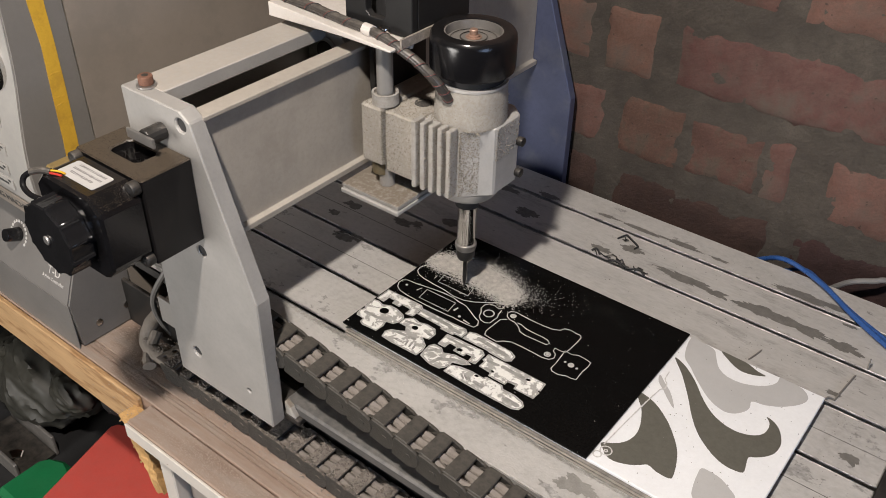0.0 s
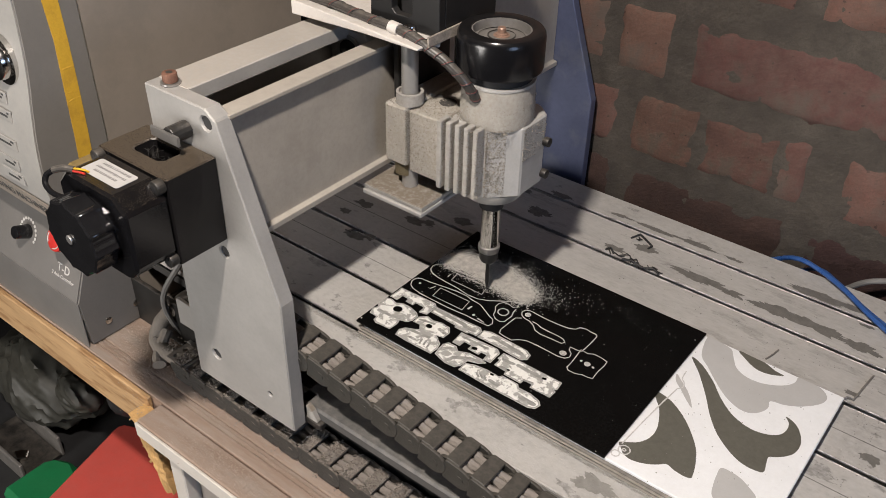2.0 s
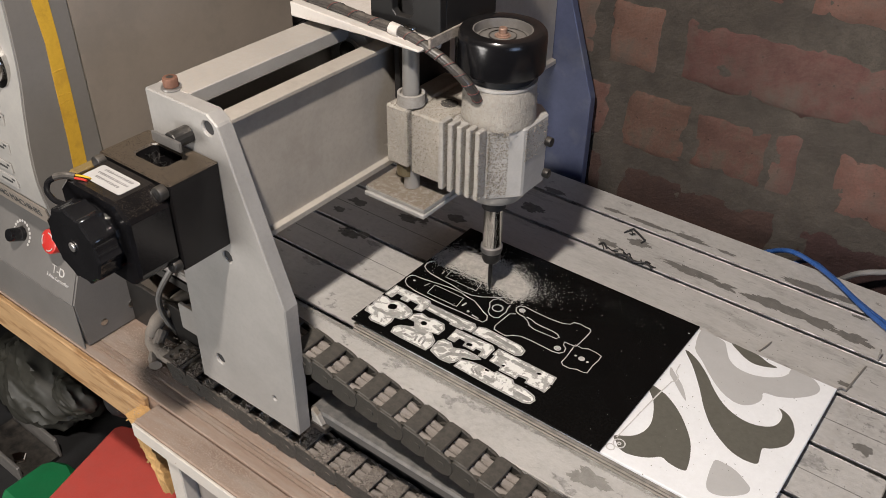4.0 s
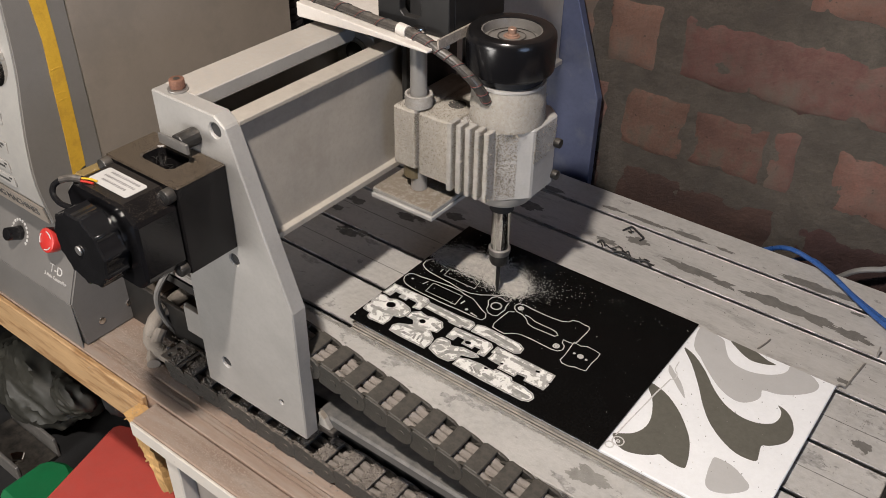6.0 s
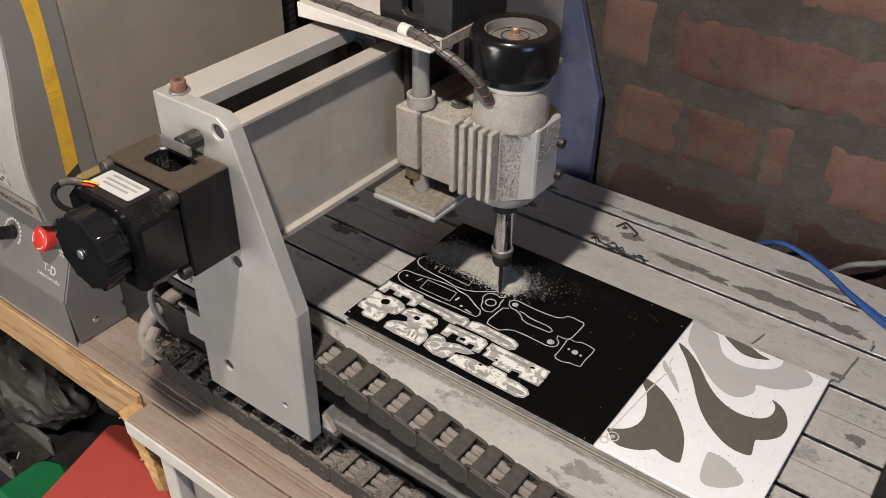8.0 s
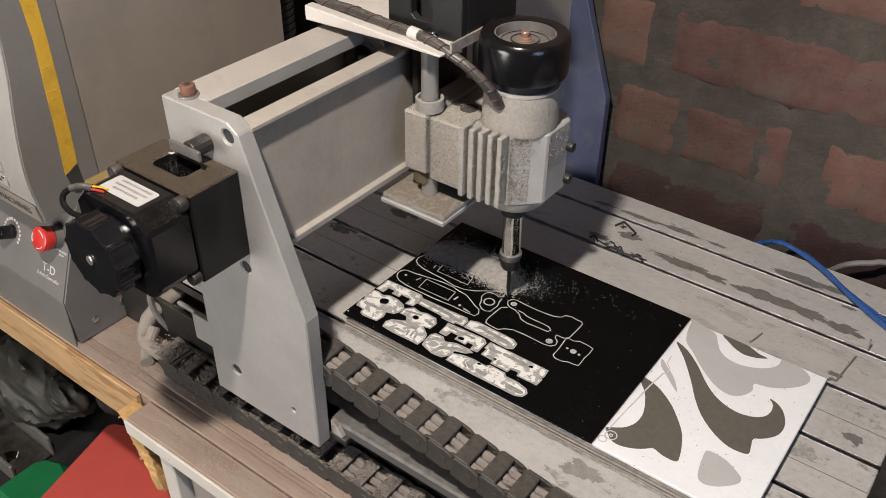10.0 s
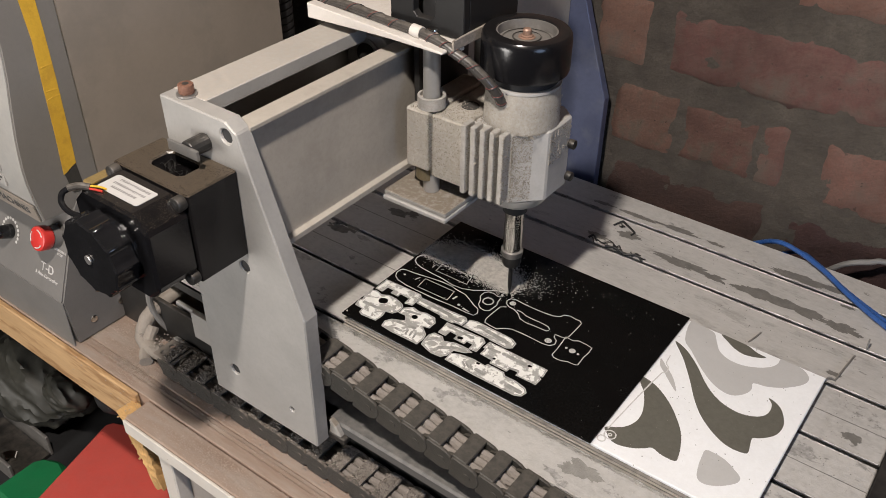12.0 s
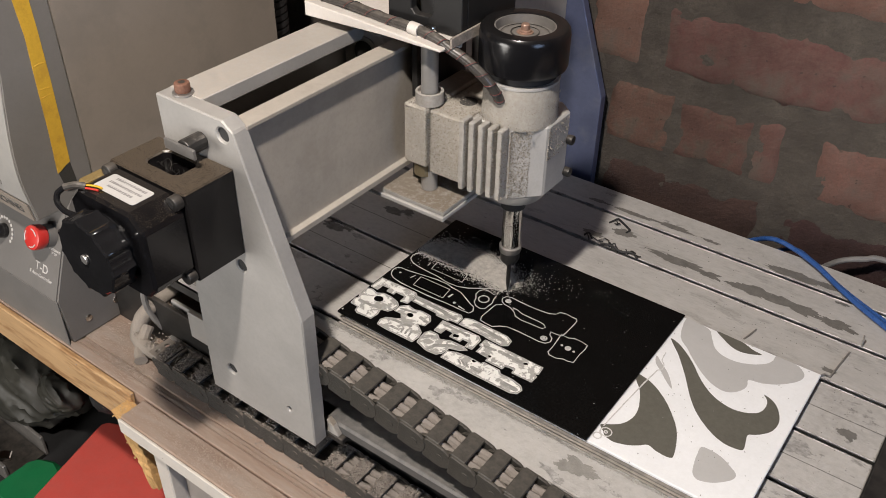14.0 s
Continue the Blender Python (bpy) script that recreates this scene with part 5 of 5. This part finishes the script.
# ---- control box ----
def build_controller():
    ob = thing("control_box", "grey metal control box with sloping front panel and yellow tape", "control box")
    x1, x0 = -0.225, -0.62
    B = BENCH + 0.0004
    edge = curve_points([(-0.0790, 0.30, 0), (-0.0830, 0.186, 0), (-0.0888, 0.139, 0), (-0.0921, 0.113, 0), (-0.0934, 0.082, 0), (-0.0890, 0.0455, 0)], 5)
    edge = [(v.x, v.y) for v in edge]
    side = edge + [(-0.0644, 0.0450), (-0.0950, -0.0320), (-0.0910, B), (-0.0360, B), (-0.0360, 0.30)]
    part("casing", prism(side, "x", x0, x1, (), 0.0008), "casing_edge", ob, "dark grey side of the casing")
    # pale front: a skin that follows the casing's front edge
    bm = bmesh.new()
    front = list(edge)
    skin = [(p[0] - 0.0009, p[1]) for p in front] + [(p[0] - 0.0001, p[1]) for p in reversed(front)]
    prism(skin, "x", x0, x1 - 0.0006, (), 0.0, bm)
    front_panel = part("front_panel", bm, "panel", ob, "pale grey front panel with small printed keys", True)
    lower = part("lower_panel", prism([(-0.0649, 0.0448), (-0.0956, -0.0314), (-0.0945, -0.0318), (-0.0640, 0.0444)], "x", x0, x1 - 0.0004), "casing_dark", ob, "charcoal sloping lower panel")
    part("plinth", box(x0, x1 + 0.0006, -0.0957, -0.0945, B, -0.0322, 0.0003), "casing_dark", ob)
    # side sheet of the lower part, darker, with two screws
    part("side_cover", prism([(-0.0640, 0.0440), (-0.0945, -0.0320), (-0.0905, B + 0.001), (-0.037, B + 0.001), (-0.037, 0.050), (-0.060, 0.050)], "x", x1 + 0.0001, x1 + 0.0011, (), 0.0002), "casing_dark", ob, "charcoal side cover")
    for y, z in ((-0.0735, -0.0620), (-0.0450, -0.0600)):
        part("side_screw", cylinder((x1 + 0.0012, y, z), (x1 + 0.0024, y, z), 0.0034, seg=16, bevel=0.0005), "chrome", ob, "bright cross-head screw", True)
    # tape down the side
    tape = [(-0.0619, 0.2140), (-0.0600, 0.185), (-0.0612, 0.150), (-0.0622, 0.110), (-0.0640, 0.0760), (-0.0600, 0.0775), (-0.0560, 0.0800), (-0.0520, 0.0815), (-0.0508, 0.110), (-0.0498, 0.150), (-0.0496, 0.185), (-0.0500, 0.2105), (-0.0490, 0.30), (-0.0625, 0.30)]
    part("yellow_tape", prism(tape, "x", x1 + 0.0001, x1 + 0.0006), "tape", ob, "creased strip of yellow tape")
    for z, slant in ((0.1620, 0.0004), (0.1440, -0.0003), (0.1375, 0.0005)):
        part("tape_crease", prism([(-0.0606, z), (-0.0560, z + slant), (-0.0500, z + 2 * slant), (-0.0500, z + 2 * slant + 0.0003), (-0.0560, z + slant + 0.0012), (-0.0606, z + 0.0007)], "x", x1 + 0.00055, x1 + 0.0008, (), 0.0001), "tape", ob)
    part("tape_residue", prism([(-0.0632, 0.0755), (-0.0600, 0.0765), (-0.0560, 0.0790), (-0.0520, 0.0805), (-0.0505, 0.0640), (-0.0530, 0.0560), (-0.0600, 0.0580)], "x", x1 + 0.0001, x1 + 0.0004), "chain", ob, "dirty glue residue")
    # sloping panel's frame: x along, v up the slope
    a, b = Vector((0, -0.0956, -0.0314)), Vector((0, -0.0649, 0.0448))
    up = (b - a).normalized()
    out = Vector((0, -up.z, up.y))

    def on(x, v, lift=0.0):
        return Vector((x, 0, 0)) + a + up * v + out * lift

    stop = part("emergency_stop", cylinder(on(-0.2410, 0.0530, 0.0), on(-0.2410, 0.0530, 0.007), 0.0095, seg=24), "casing_dark", ob, "black collar of the stop button", True)
    part("button", cylinder(on(-0.2410, 0.0530, 0.007), on(-0.2410, 0.0530, 0.0175), 0.0100, 0.0105, seg=32, bevel=0.0022), "stop", stop, "red mushroom stop button", True)
    for s in (0.5, 2.6, 4.7):
        c = on(-0.2410, 0.0530, 0.0177)
        e1, e2 = Vector((1, 0, 0)), up
        pts = [c + 0.0075 * (math.cos(s + k * 0.22) * e1 + math.sin(s + k * 0.22) * e2) for k in range(6)]
        part("arrow_print", tube(pts, 0.0005, 5, 2), "ink_white", stop)
    knob = part("dial", cylinder(on(-0.3030, 0.0345, 0.0), on(-0.3030, 0.0345, 0.013), 0.0065, 0.0055, seg=20, bevel=0.0006), "gloss", ob, "black speed dial", True)
    for k in range(14):
        t = -0.6 + k * 0.33
        c = on(-0.3030 + 0.0115 * math.cos(t), 0.0345 + 0.0115 * math.sin(t), 0.0003)
        part("dial_mark", cylinder(c, c + out * 0.0003, 0.0014, seg=8), "ink_white", knob)
    face = Matrix((( 1, 0, 0, 0), (0, up.y, out.y, 0), (0, up.z, out.z, 0), (0, 0, 0, 1)))
    lettering("sign", "T-D", 0.0105, Matrix.Translation(on(-0.2480, 0.0215, 0.0002)) @ face, "ink_white", ob, "white print")
    lettering("sign", "3 Axis Controller", 0.0043, Matrix.Translation(on(-0.2480, 0.0140, 0.0002)) @ face, "ink_white", ob, "white print")
    lettering("sign", "EMERGENCY", 0.0028, Matrix.Translation(on(-0.2335, 0.0425, 0.0002)) @ face, "ink_white", ob, "white print")
    lettering("sign", "STOP", 0.0028, Matrix.Translation(on(-0.2335, 0.0392, 0.0002)) @ face, "ink_white", ob, "white print")
    # name strip between the panels
    strip_a, strip_b = Vector((0, -0.0902, 0.0462)), Vector((0, -0.0925, 0.0615))
    s_up = (strip_b - strip_a).normalized()
    s_out = Vector((0, -s_up.z, s_up.y))
    strip_face = Matrix(((1, 0, 0, 0), (0, s_up.y, s_out.y, 0), (0, s_up.z, s_out.z, 0), (0, 0, 0, 1)))
    bm = bmesh.new()
    q = [Vector((x0, 0, 0)) + strip_a, Vector((x1 - 0.001, 0, 0)) + strip_a, Vector((x1 - 0.001, 0, 0)) + strip_b, Vector((x0, 0, 0)) + strip_b]
    lowv = [bm.verts.new(p + s_out * 0.0006) for p in q]
    topv = [bm.verts.new(p + s_out * 0.0016) for p in q]
    bm.faces.new(topv)
    bm.faces.new(lowv[::-1])
    for k in range(4):
        bm.faces.new((lowv[k], lowv[(k + 1) % 4], topv[(k + 1) % 4], topv[k]))
    part("name_strip", bm, "casing", ob, "grey strip with raised dark letters")
    lettering("sign", "ENGRAVING MACHINES", 0.0090, Matrix.Translation(Vector((-0.2835, 0, 0)) + (strip_a + strip_b) / 2 + s_out * 0.0017) @ strip_face, "ink_dark", ob, "dark capital letters")
    # keys on the pale panel
    rnd = random.Random(2)

    def front_y(z):
        best = min(edge, key=lambda p: abs(p[1] - z))
        return best[0]

    for z, w in ((0.0735, 0.030), (0.087, 0.026), (0.1045, 0.034), (0.128, 0.022), (0.142, 0.024)):
        x = -0.252 - w / 2 - 0.004 * rnd.random()
        y = front_y(z) - 0.0010
        key = part("key", box(x - w / 2, x + w / 2, y - 0.0012, y + 0.0004, z - 0.0045, z + 0.0045, 0.0004), "panel", front_panel, "flat grey key")
        part("key_print", box(x - w * 0.2, x + w * 0.3, y - 0.00145, y - 0.0012, z - 0.0012, z + 0.0006), "ink_dark", key)
        part("key_mark", box(x + w * 0.30, x + w * 0.42, y - 0.00145, y - 0.0012, z + 0.0018, z + 0.0034), "ink_dark", key)
    round_key = part("round_dial", cylinder((-0.2525, front_y(0.172) + 0.001, 0.172), (-0.2525, front_y(0.172) - 0.010, 0.172), 0.0150, 0.0135, seg=28, bevel=0.001), "chrome", ob, "bright round dial", True)
    part("dial_ring", cylinder((-0.2525, front_y(0.172) + 0.001, 0.172), (-0.2525, front_y(0.172) - 0.004, 0.172), 0.0185, seg=36), "chrome", round_key)
    return ob


controller = build_controller()


def build_back_cabinet():
    ob = thing("metal_cabinet", "plain taupe metal cabinet standing behind the control box", "cabinet")
    part("body", box(-0.62, -0.2247, -0.0355, 0.1765, BENCH + 0.0004, 0.34), "casing", ob)
    part("base_trim", box(-0.62, -0.2240, -0.0360, 0.1770, BENCH + 0.0004, BENCH + 0.006), "casing_dark", ob)
    hose = thing("ribbed_duct", "black ribbed duct rising behind the cabinet", "duct")
    bm = bmesh.new()
    for k in range(60):
        z = BENCH + 0.001 + k * 0.0068
        cylinder((-0.262, 0.200, z), (-0.262, 0.200, z + 0.0048), 0.0205, seg=20, bm=bm)
        cylinder((-0.262, 0.200, z + 0.0048), (-0.262, 0.200, z + 0.0068), 0.0185, seg=20, bm=bm)
    part("duct", bm, "soft", hose)


build_back_cabinet()


# ---- cables ----
def build_cables():
    blue = thing("blue_cable", "blue data cable draped over the bed's back edge", "cable")
    part("sheath", tube([(0.170, 0.308, -0.040), (0.205, 0.306, -0.012), (0.2250, 0.2965, 0.0035), (0.2450, 0.2900, 0.0052), (0.2690, 0.2770, 0.0050), (0.2960, 0.2570, 0.0040), (0.3300, 0.2360, 0.0032), (0.40, 0.195, 0.0032), (0.50, 0.15, 0.0032)], 0.0021, 12, 8), "bluecable", blue, "", True)
    part("sheath", tube([(0.210, 0.309, -0.030), (0.240, 0.303, -0.004), (0.2620, 0.2860, 0.0026), (0.2920, 0.2640, 0.0024), (0.3350, 0.2400, 0.0024), (0.42, 0.195, 0.0024)], 0.0018, 10, 8), "bluecable", blue, "", True)
    grey = thing("grey_cable", "grey flex lying behind the bed against the wall", "cable")
    part("sheath", tube([(0.262, 0.306, -0.020), (0.2780, 0.3020, 0.0005), (0.2950, 0.3060, 0.0080), (0.315, 0.3120, 0.0100), (0.40, 0.313, 0.004), (0.5, 0.313, -0.010)], 0.0024, 10, 8), "greycable", grey, "", True)
    part("sheath", tube([(0.290, 0.311, -0.040), (0.330, 0.310, -0.020), (0.40, 0.310, -0.012), (0.50, 0.310, -0.020)], 0.0050, 10, 8), "soft", grey, "black flex beside it", True)
    loom = thing("cable_loom", "dusty taped cable loom feeding the lower chain", "cable")
    part("sleeve", tube([(-0.200, 0.060, -0.055), (-0.170, -0.005, -0.040), (-0.168, -0.030, -0.036), (-0.176, -0.050, -0.050), (-0.176, -0.0600, -0.066), (-0.160, -0.0640, -0.0690), (-0.140, -0.0620, -0.0670), (-0.122, -0.0610, -0.0680)], 0.0066, 12, 6, wobble=0.05), "wrap", loom, "", True)
    part("loose_end", tube([(-0.171, -0.052, -0.058), (-0.166, -0.066, -0.070), (-0.156, -0.0745, -0.0735)], 0.0052, 10, 5, wobble=0.08), "wrap", loom, "", True)
    for x, y, z in ((-0.1745, -0.046, -0.047), (-0.176, -0.0595, -0.0655)):
        part("tape_edge", cylinder((x, y - 0.0006, z + 0.0007), (x, y + 0.0006, z - 0.0007), 0.0069, seg=14), "soft", loom)
    end_piece = prism([(-0.1480, -0.0500), (-0.1480, -0.0720), (-0.1240, -0.0720), (-0.1240, -0.0500)], "z", BENCH + 0.0160, BENCH + 0.0182, [ring(-0.1415, -0.0565, 0.0022, 12), ring(-0.1415, -0.0655, 0.0022, 12), [(-0.1345, -0.0660), (-0.1280, -0.0660), (-0.1280, -0.0580), (-0.1345, -0.0580)]], 0.0005)
    part("end_piece", end_piece, "wrap", loom, "pale dusty chain end piece")
    lead = thing("thin_lead", "thin grey lead hanging from the stepper motor", "cable")
    part("sheath", tube([(-0.150, -0.020, 0.030), (-0.158, -0.040, 0.005), (-0.170, -0.050, -0.025), (-0.168, -0.046, -0.055), (-0.160, -0.036, BENCH + 0.003)], 0.0026, 8, 6), "greycable", lead, "", True)
    end = thing("frame_end", "pale aluminium end frame of the router bed", "frame")
    part("bracket", box(-0.152, -0.060, -0.0385, -0.0350, -0.066, -0.0300, 0.0008), "alu", end, "pale folded bracket")
    part("bracket_lip", box(-0.152, -0.060, -0.0480, -0.0386, -0.066, -0.0635, 0.0008), "alu", end)
    part("foot", box(-0.152, -0.140, -0.0384, -0.0352, BENCH + 0.0004, -0.0661, 0.0006), "alu", end)


build_cables()


# ---- clutter under the bench ----
def build_clutter():
    case = thing("red_case", "red moulded plastic tool case under the bench", "case")
    lid = [(-0.310, -0.150), (-0.3425, -0.0365), (-0.338, -0.028), (-0.10, 0.070), (-0.02, -0.145)]
    part("lid", prism(lid, "z", -0.345, -0.300, (), 0.004), "red", case, "", True)
    part("base", prism([(p[0] * 0.985 - 0.003, p[1]) for p in lid], "z", -0.42, -0.3455, (), 0.003), "red", case)
    part("foot", box(-0.30, -0.06, -0.12, 0.0, -0.9, -0.4205), "soft", case)
    green = thing("green_case", "dark green plastic case beside the red one", "case")
    part("shell", prism([(-0.390, -0.155), (-0.3905, -0.104), (-0.383, -0.092), (-0.3620, -0.0840), (-0.3420, -0.0900), (-0.322, -0.155)], "z", -0.40, -0.330, (), 0.006), "green", green, "", True)
    part("stand", box(-0.385, -0.33, -0.15, -0.10, -0.9, -0.4005), "soft", green)
    rnd = random.Random(21)

    def lump(name, label, x, y, z, sx, sy, sz, mat, folds):
        ob = thing(name, label, "bag")
        bm = bmesh.new()
        bmesh.ops.create_icosphere(bm, subdivisions=5, radius=1)
        for v in bm.verts:
            q = Vector((v.co.x * 1.4 + v.co.z * 1.1, v.co.y, v.co.z * 0.5 - v.co.x * 0.4)) * folds
            n = 0.22 * noise.noise(q * 0.8 + Vector((x * 9, y * 9, 3))) - 0.16 * abs(noise.noise(q * 1.5 + Vector((3, y * 7, x * 5)))) ** 0.7
            v.co = Vector((x + v.co.x * sx * (1 + n), y + v.co.y * sy * (1 + n), z + v.co.z * sz * (1 + n)))
        part("sheeting", bm, mat, ob, "", True)

    lump("crumpled_bag", "crumpled grey-green plastic bag in the shade under the bench", -0.47, -0.035, -0.30, 0.085, 0.055, 0.055, "bag", 1.6)
    lump("crumpled_bag", "folded pale plastic bag under the bench", -0.395, -0.045, -0.275, 0.035, 0.022, 0.022, "bag", 1.4)
    lump("crumpled_bag", "dark rubbery bundle under the bench", -0.335, -0.010, -0.262, 0.032, 0.030, 0.032, "soft", 1.2)
    shelf = thing("storage_shelf", "dark low shelf board holding the bags", "shelf")
    part("board", box(-0.75, -0.36, -0.20, 0.15, -0.375, -0.36, 0.001), "soft", shelf)
    part("leg", box(-0.74, -0.70, -0.18, 0.12, -0.9, -0.3755), "soft", shelf)
    part("leg", box(-0.42, -0.40, -0.18, 0.12, -0.9, -0.3755), "soft", shelf)
    tray = thing("steel_tray", "worn steel tray with bits in it under the bench", "tray")
    part("rim", box(-0.50, -0.405, -0.078, -0.074, -0.3595, -0.330, 0.001), "tool", tray)
    part("rim", box(-0.50, -0.405, -0.125, -0.121, -0.3595, -0.335, 0.001), "tool", tray)
    part("bottom", box(-0.50, -0.405, -0.1205, -0.0785, -0.3595, -0.355), "dark", tray)
    tag = thing("steel_fitting", "small bright steel fitting lying in the tray", "fitting")
    part("fitting", prism([(-0.445, -0.112), (-0.432, -0.116), (-0.425, -0.108), (-0.433, -0.100), (-0.440, -0.104)], "z", -0.3548, -0.349, (), 0.001), "chrome", tag)


build_clutter()


# ---- brick wall ----
tagged(finish("wall_shell", box(-2.0, 2.0, WALL + 0.02, WALL + 0.12, -0.9, 1.5), "room"), "plain wall behind the bricks", "wall", kind="structure")
brick_wall = tagged(finish("wall_north", box(-2.0, 2.0, WALL + 0.0070, WALL + 0.0195, -0.9, 1.5), "mortar"), "old red brick wall with thick grey mortar joints", "wall", kind="structure")


def brick_mesh(w, h, seed, mat="brick"):
    """A worn brick face, w wide and h high, with broken edges."""
    rnd = random.Random(seed)
    nx, nz = max(6, int(w / 0.0055)), max(5, int(h / 0.0055))
    verts, faces = [], []
    shift = Vector((seed * 3.1, seed * 1.7, 0))
    for j in range(nz + 1):
        for i in range(nx + 1):
            u, v = i / nx, j / nz
            x, z = (u - 0.5) * w, (v - 0.5) * h
            edge = min(u * w, (1 - u) * w, v * h, (1 - v) * h)
            x += noise.noise(Vector((x * 45, z * 45, seed))) * 0.0014 + noise.noise(Vector((x * 190, z * 190, seed))) * 0.0010
            z += noise.noise(Vector((x * 45, z * 45, seed + 50))) * 0.0014 + noise.noise(Vector((x * 190, z * 190, seed + 50))) * 0.0010
            worn = 0.0040 * math.exp(-edge / 0.0042)
            y = worn + 0.0018 * noise.noise(Vector((x * 60, 0, z * 60)) + shift) + 0.0008 * noise.noise(Vector((x * 170, 0, z * 170)) + shift)
            verts.append((x, y, z))
    for j in range(nz):
        for i in range(nx):
            a = j * (nx + 1) + i
            faces.append((a, a + 1, a + nx + 2, a + nx + 1))
    rim = [i for i in range(nx + 1)] + [j * (nx + 1) + nx for j in range(1, nz + 1)] + [nz * (nx + 1) + i for i in range(nx - 1, -1, -1)] + [j * (nx + 1) for j in range(nz - 1, 0, -1)]
    n = len(verts)
    for r in rim:
        verts.append((verts[r][0], 0.012, verts[r][2]))
    for k in range(len(rim)):
        faces.append((rim[(k + 1) % len(rim)], rim[k], n + k, n + (k + 1) % len(rim)))
    me = bpy.data.meshes.new("brick")
    me.from_pydata(verts, [], faces)
    me.materials.append(M[mat])
    me.shade_smooth()
    return me


def build_mortar():
    """Uneven pointing that laps over the edges of the bricks."""
    nx, nz = 330, 190
    x0, z0, step = -0.30, -0.115, 0.0025
    verts, faces = [], []
    for j in range(nz + 1):
        for i in range(nx + 1):
            x, z = x0 + i * step, z0 + j * step
            broad = noise.noise(Vector((x * 22, 5.0, z * 26)))
            mid = noise.noise(Vector((x * 75, 9.0, z * 75)))
            fine = noise.noise(Vector((x * 260, 2.0, z * 260)))
            verts.append((x, WALL + 0.0015 + 0.0011 * broad + 0.0008 * mid + 0.0005 * fine, z))
    for j in range(nz):
        for i in range(nx):
            a = j * (nx + 1) + i
            faces.append((a, a + 1, a + nx + 2, a + nx + 1))
    me = bpy.data.meshes.new("pointing")
    me.from_pydata(verts, [], faces)
    me.materials.append(M["mortar"])
    me.shade_smooth()
    ob = new("pointing", me)
    ob.parent = brick_wall
    ob["label"] = "smeared grey mortar pointing"


build_mortar()


def build_bricks():
    # courses by the height of their lower edge; joints are wide and uneven
    rows = {
        -0.044: [(-0.10, 0.03), (0.05, 0.20), (0.222, 0.40)],
        0.030: [(-0.29, -0.085), (-0.060, 0.030), (0.046, 0.109), (0.1125, 0.1800), (0.1830, 0.2060), (0.235, 0.430)],
        0.107: [(-0.17, 0.008), (0.022, 0.071), (0.0905, 0.300), (0.318, 0.50)],
        0.188: [(-0.25, -0.06), (-0.045, 0.165), (0.184, 0.385), (0.405, 0.6)],
        0.266: [(-0.16, 0.04), (0.06, 0.26), (0.28, 0.49)],
    }
    kinds = {(0.030, 0.046): "brown_brick", (0.030, 0.1125): "brown_brick", (0.030, 0.1830): "brick"}
    seed = 1
    for z, spans in rows.items():
        for a, b in spans:
            h = 0.0620 + 0.003 * math.sin(seed * 2.4)
            # the lowest course takes a darker brick colour
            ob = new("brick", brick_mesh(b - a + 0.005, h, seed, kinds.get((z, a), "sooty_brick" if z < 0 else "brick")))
            ob.parent = brick_wall
            ob.location = ((a + b) / 2, WALL, z + 0.0305)
            seed += 1
    # the rest of the wall in plain bond, four shared faces
    shared = [brick_mesh(0.210, 0.062, 100 + k) for k in range(4)]
    row = 0
    z = -0.35
    while z < 0.9:
        for i in range(-8, 9):
            x = i * 0.226 + (0.113 if row % 2 else 0)
            if -0.08 < z < 0.30 and -0.40 < x < 0.70:
                continue
            if abs(x) > 1.5:
                continue
            ob = new("brick", shared[(i * 3 + row) % 4])
            ob.parent = brick_wall
            ob.location = (x, WALL, z + 0.0285)
        row += 1
        z += 0.078


build_bricks()


def motions():
    rows = [(0.0, -0.0437, -0.0006, 0.0), (0.5, -0.0416, -0.0008, 0.0), (1.0, -0.0395, -0.0010, 0.0), (1.5, -0.0375, -0.0009, 0.0), (2.0, -0.0354, -0.0008, 0.0),
            (2.5, -0.0334, -0.0008, 0.0), (3.0, -0.0313, -0.0008, 0.0), (5.5, -0.0208, -0.0009, 0.0), (6.0, -0.0186, -0.0010, 0.0), (6.5, -0.0165, -0.0013, 0.0),
            (7.0, -0.0144, -0.0015, 0.0), (7.5, -0.0124, -0.0015, 0.0), (8.0, -0.0104, -0.0015, 0.0), (10.5, -0.0003, -0.0020, 0.0), (11.0, 0.0, 0.0, 0.0),
            (11.5, -0.0002, 0.0015, 0.0), (12.0, -0.0018, 0.0018, 0.0), (12.5, -0.0029, 0.0018, 0.0), (13.0, -0.0013, 0.0018, 0.0), (13.5, -0.0001, 0.0023, 0.0),
            (13.7, -0.0001, 0.0025, 0.0), (14.0, -0.0001, 0.0028, 0.0015)]
    for ob in (gantry, stepper, chain_upper):
        walk(ob, [(t, pose(g, 0, 0)) for t, g, s, up in rows])
    # the hand knob turns with the cross feed, five millimetres a turn
    turns = []
    for (ta, ga, sa, ua), (tb, gb, sb, ub) in zip(rows, rows[1:]):
        for k in range(3):
            f = k / 3
            turns.append((ta + (tb - ta) * f, sa + (sb - sa) * f))
    turns.append((rows[-1][0], rows[-1][2]))
    walk(knob, [(t, Matrix.Translation((-0.0270, -0.1545, 0.1412)) @ Matrix.Rotation(s / 0.005 * 2 * math.pi, 4, "Y")) for t, s in turns])
    walk(carriage, [(t, pose(g, s, 0)) for t, g, s, up in rows])
    walk(spindle, [(t, pose(g, s, up)) for t, g, s, up in rows])


motions()
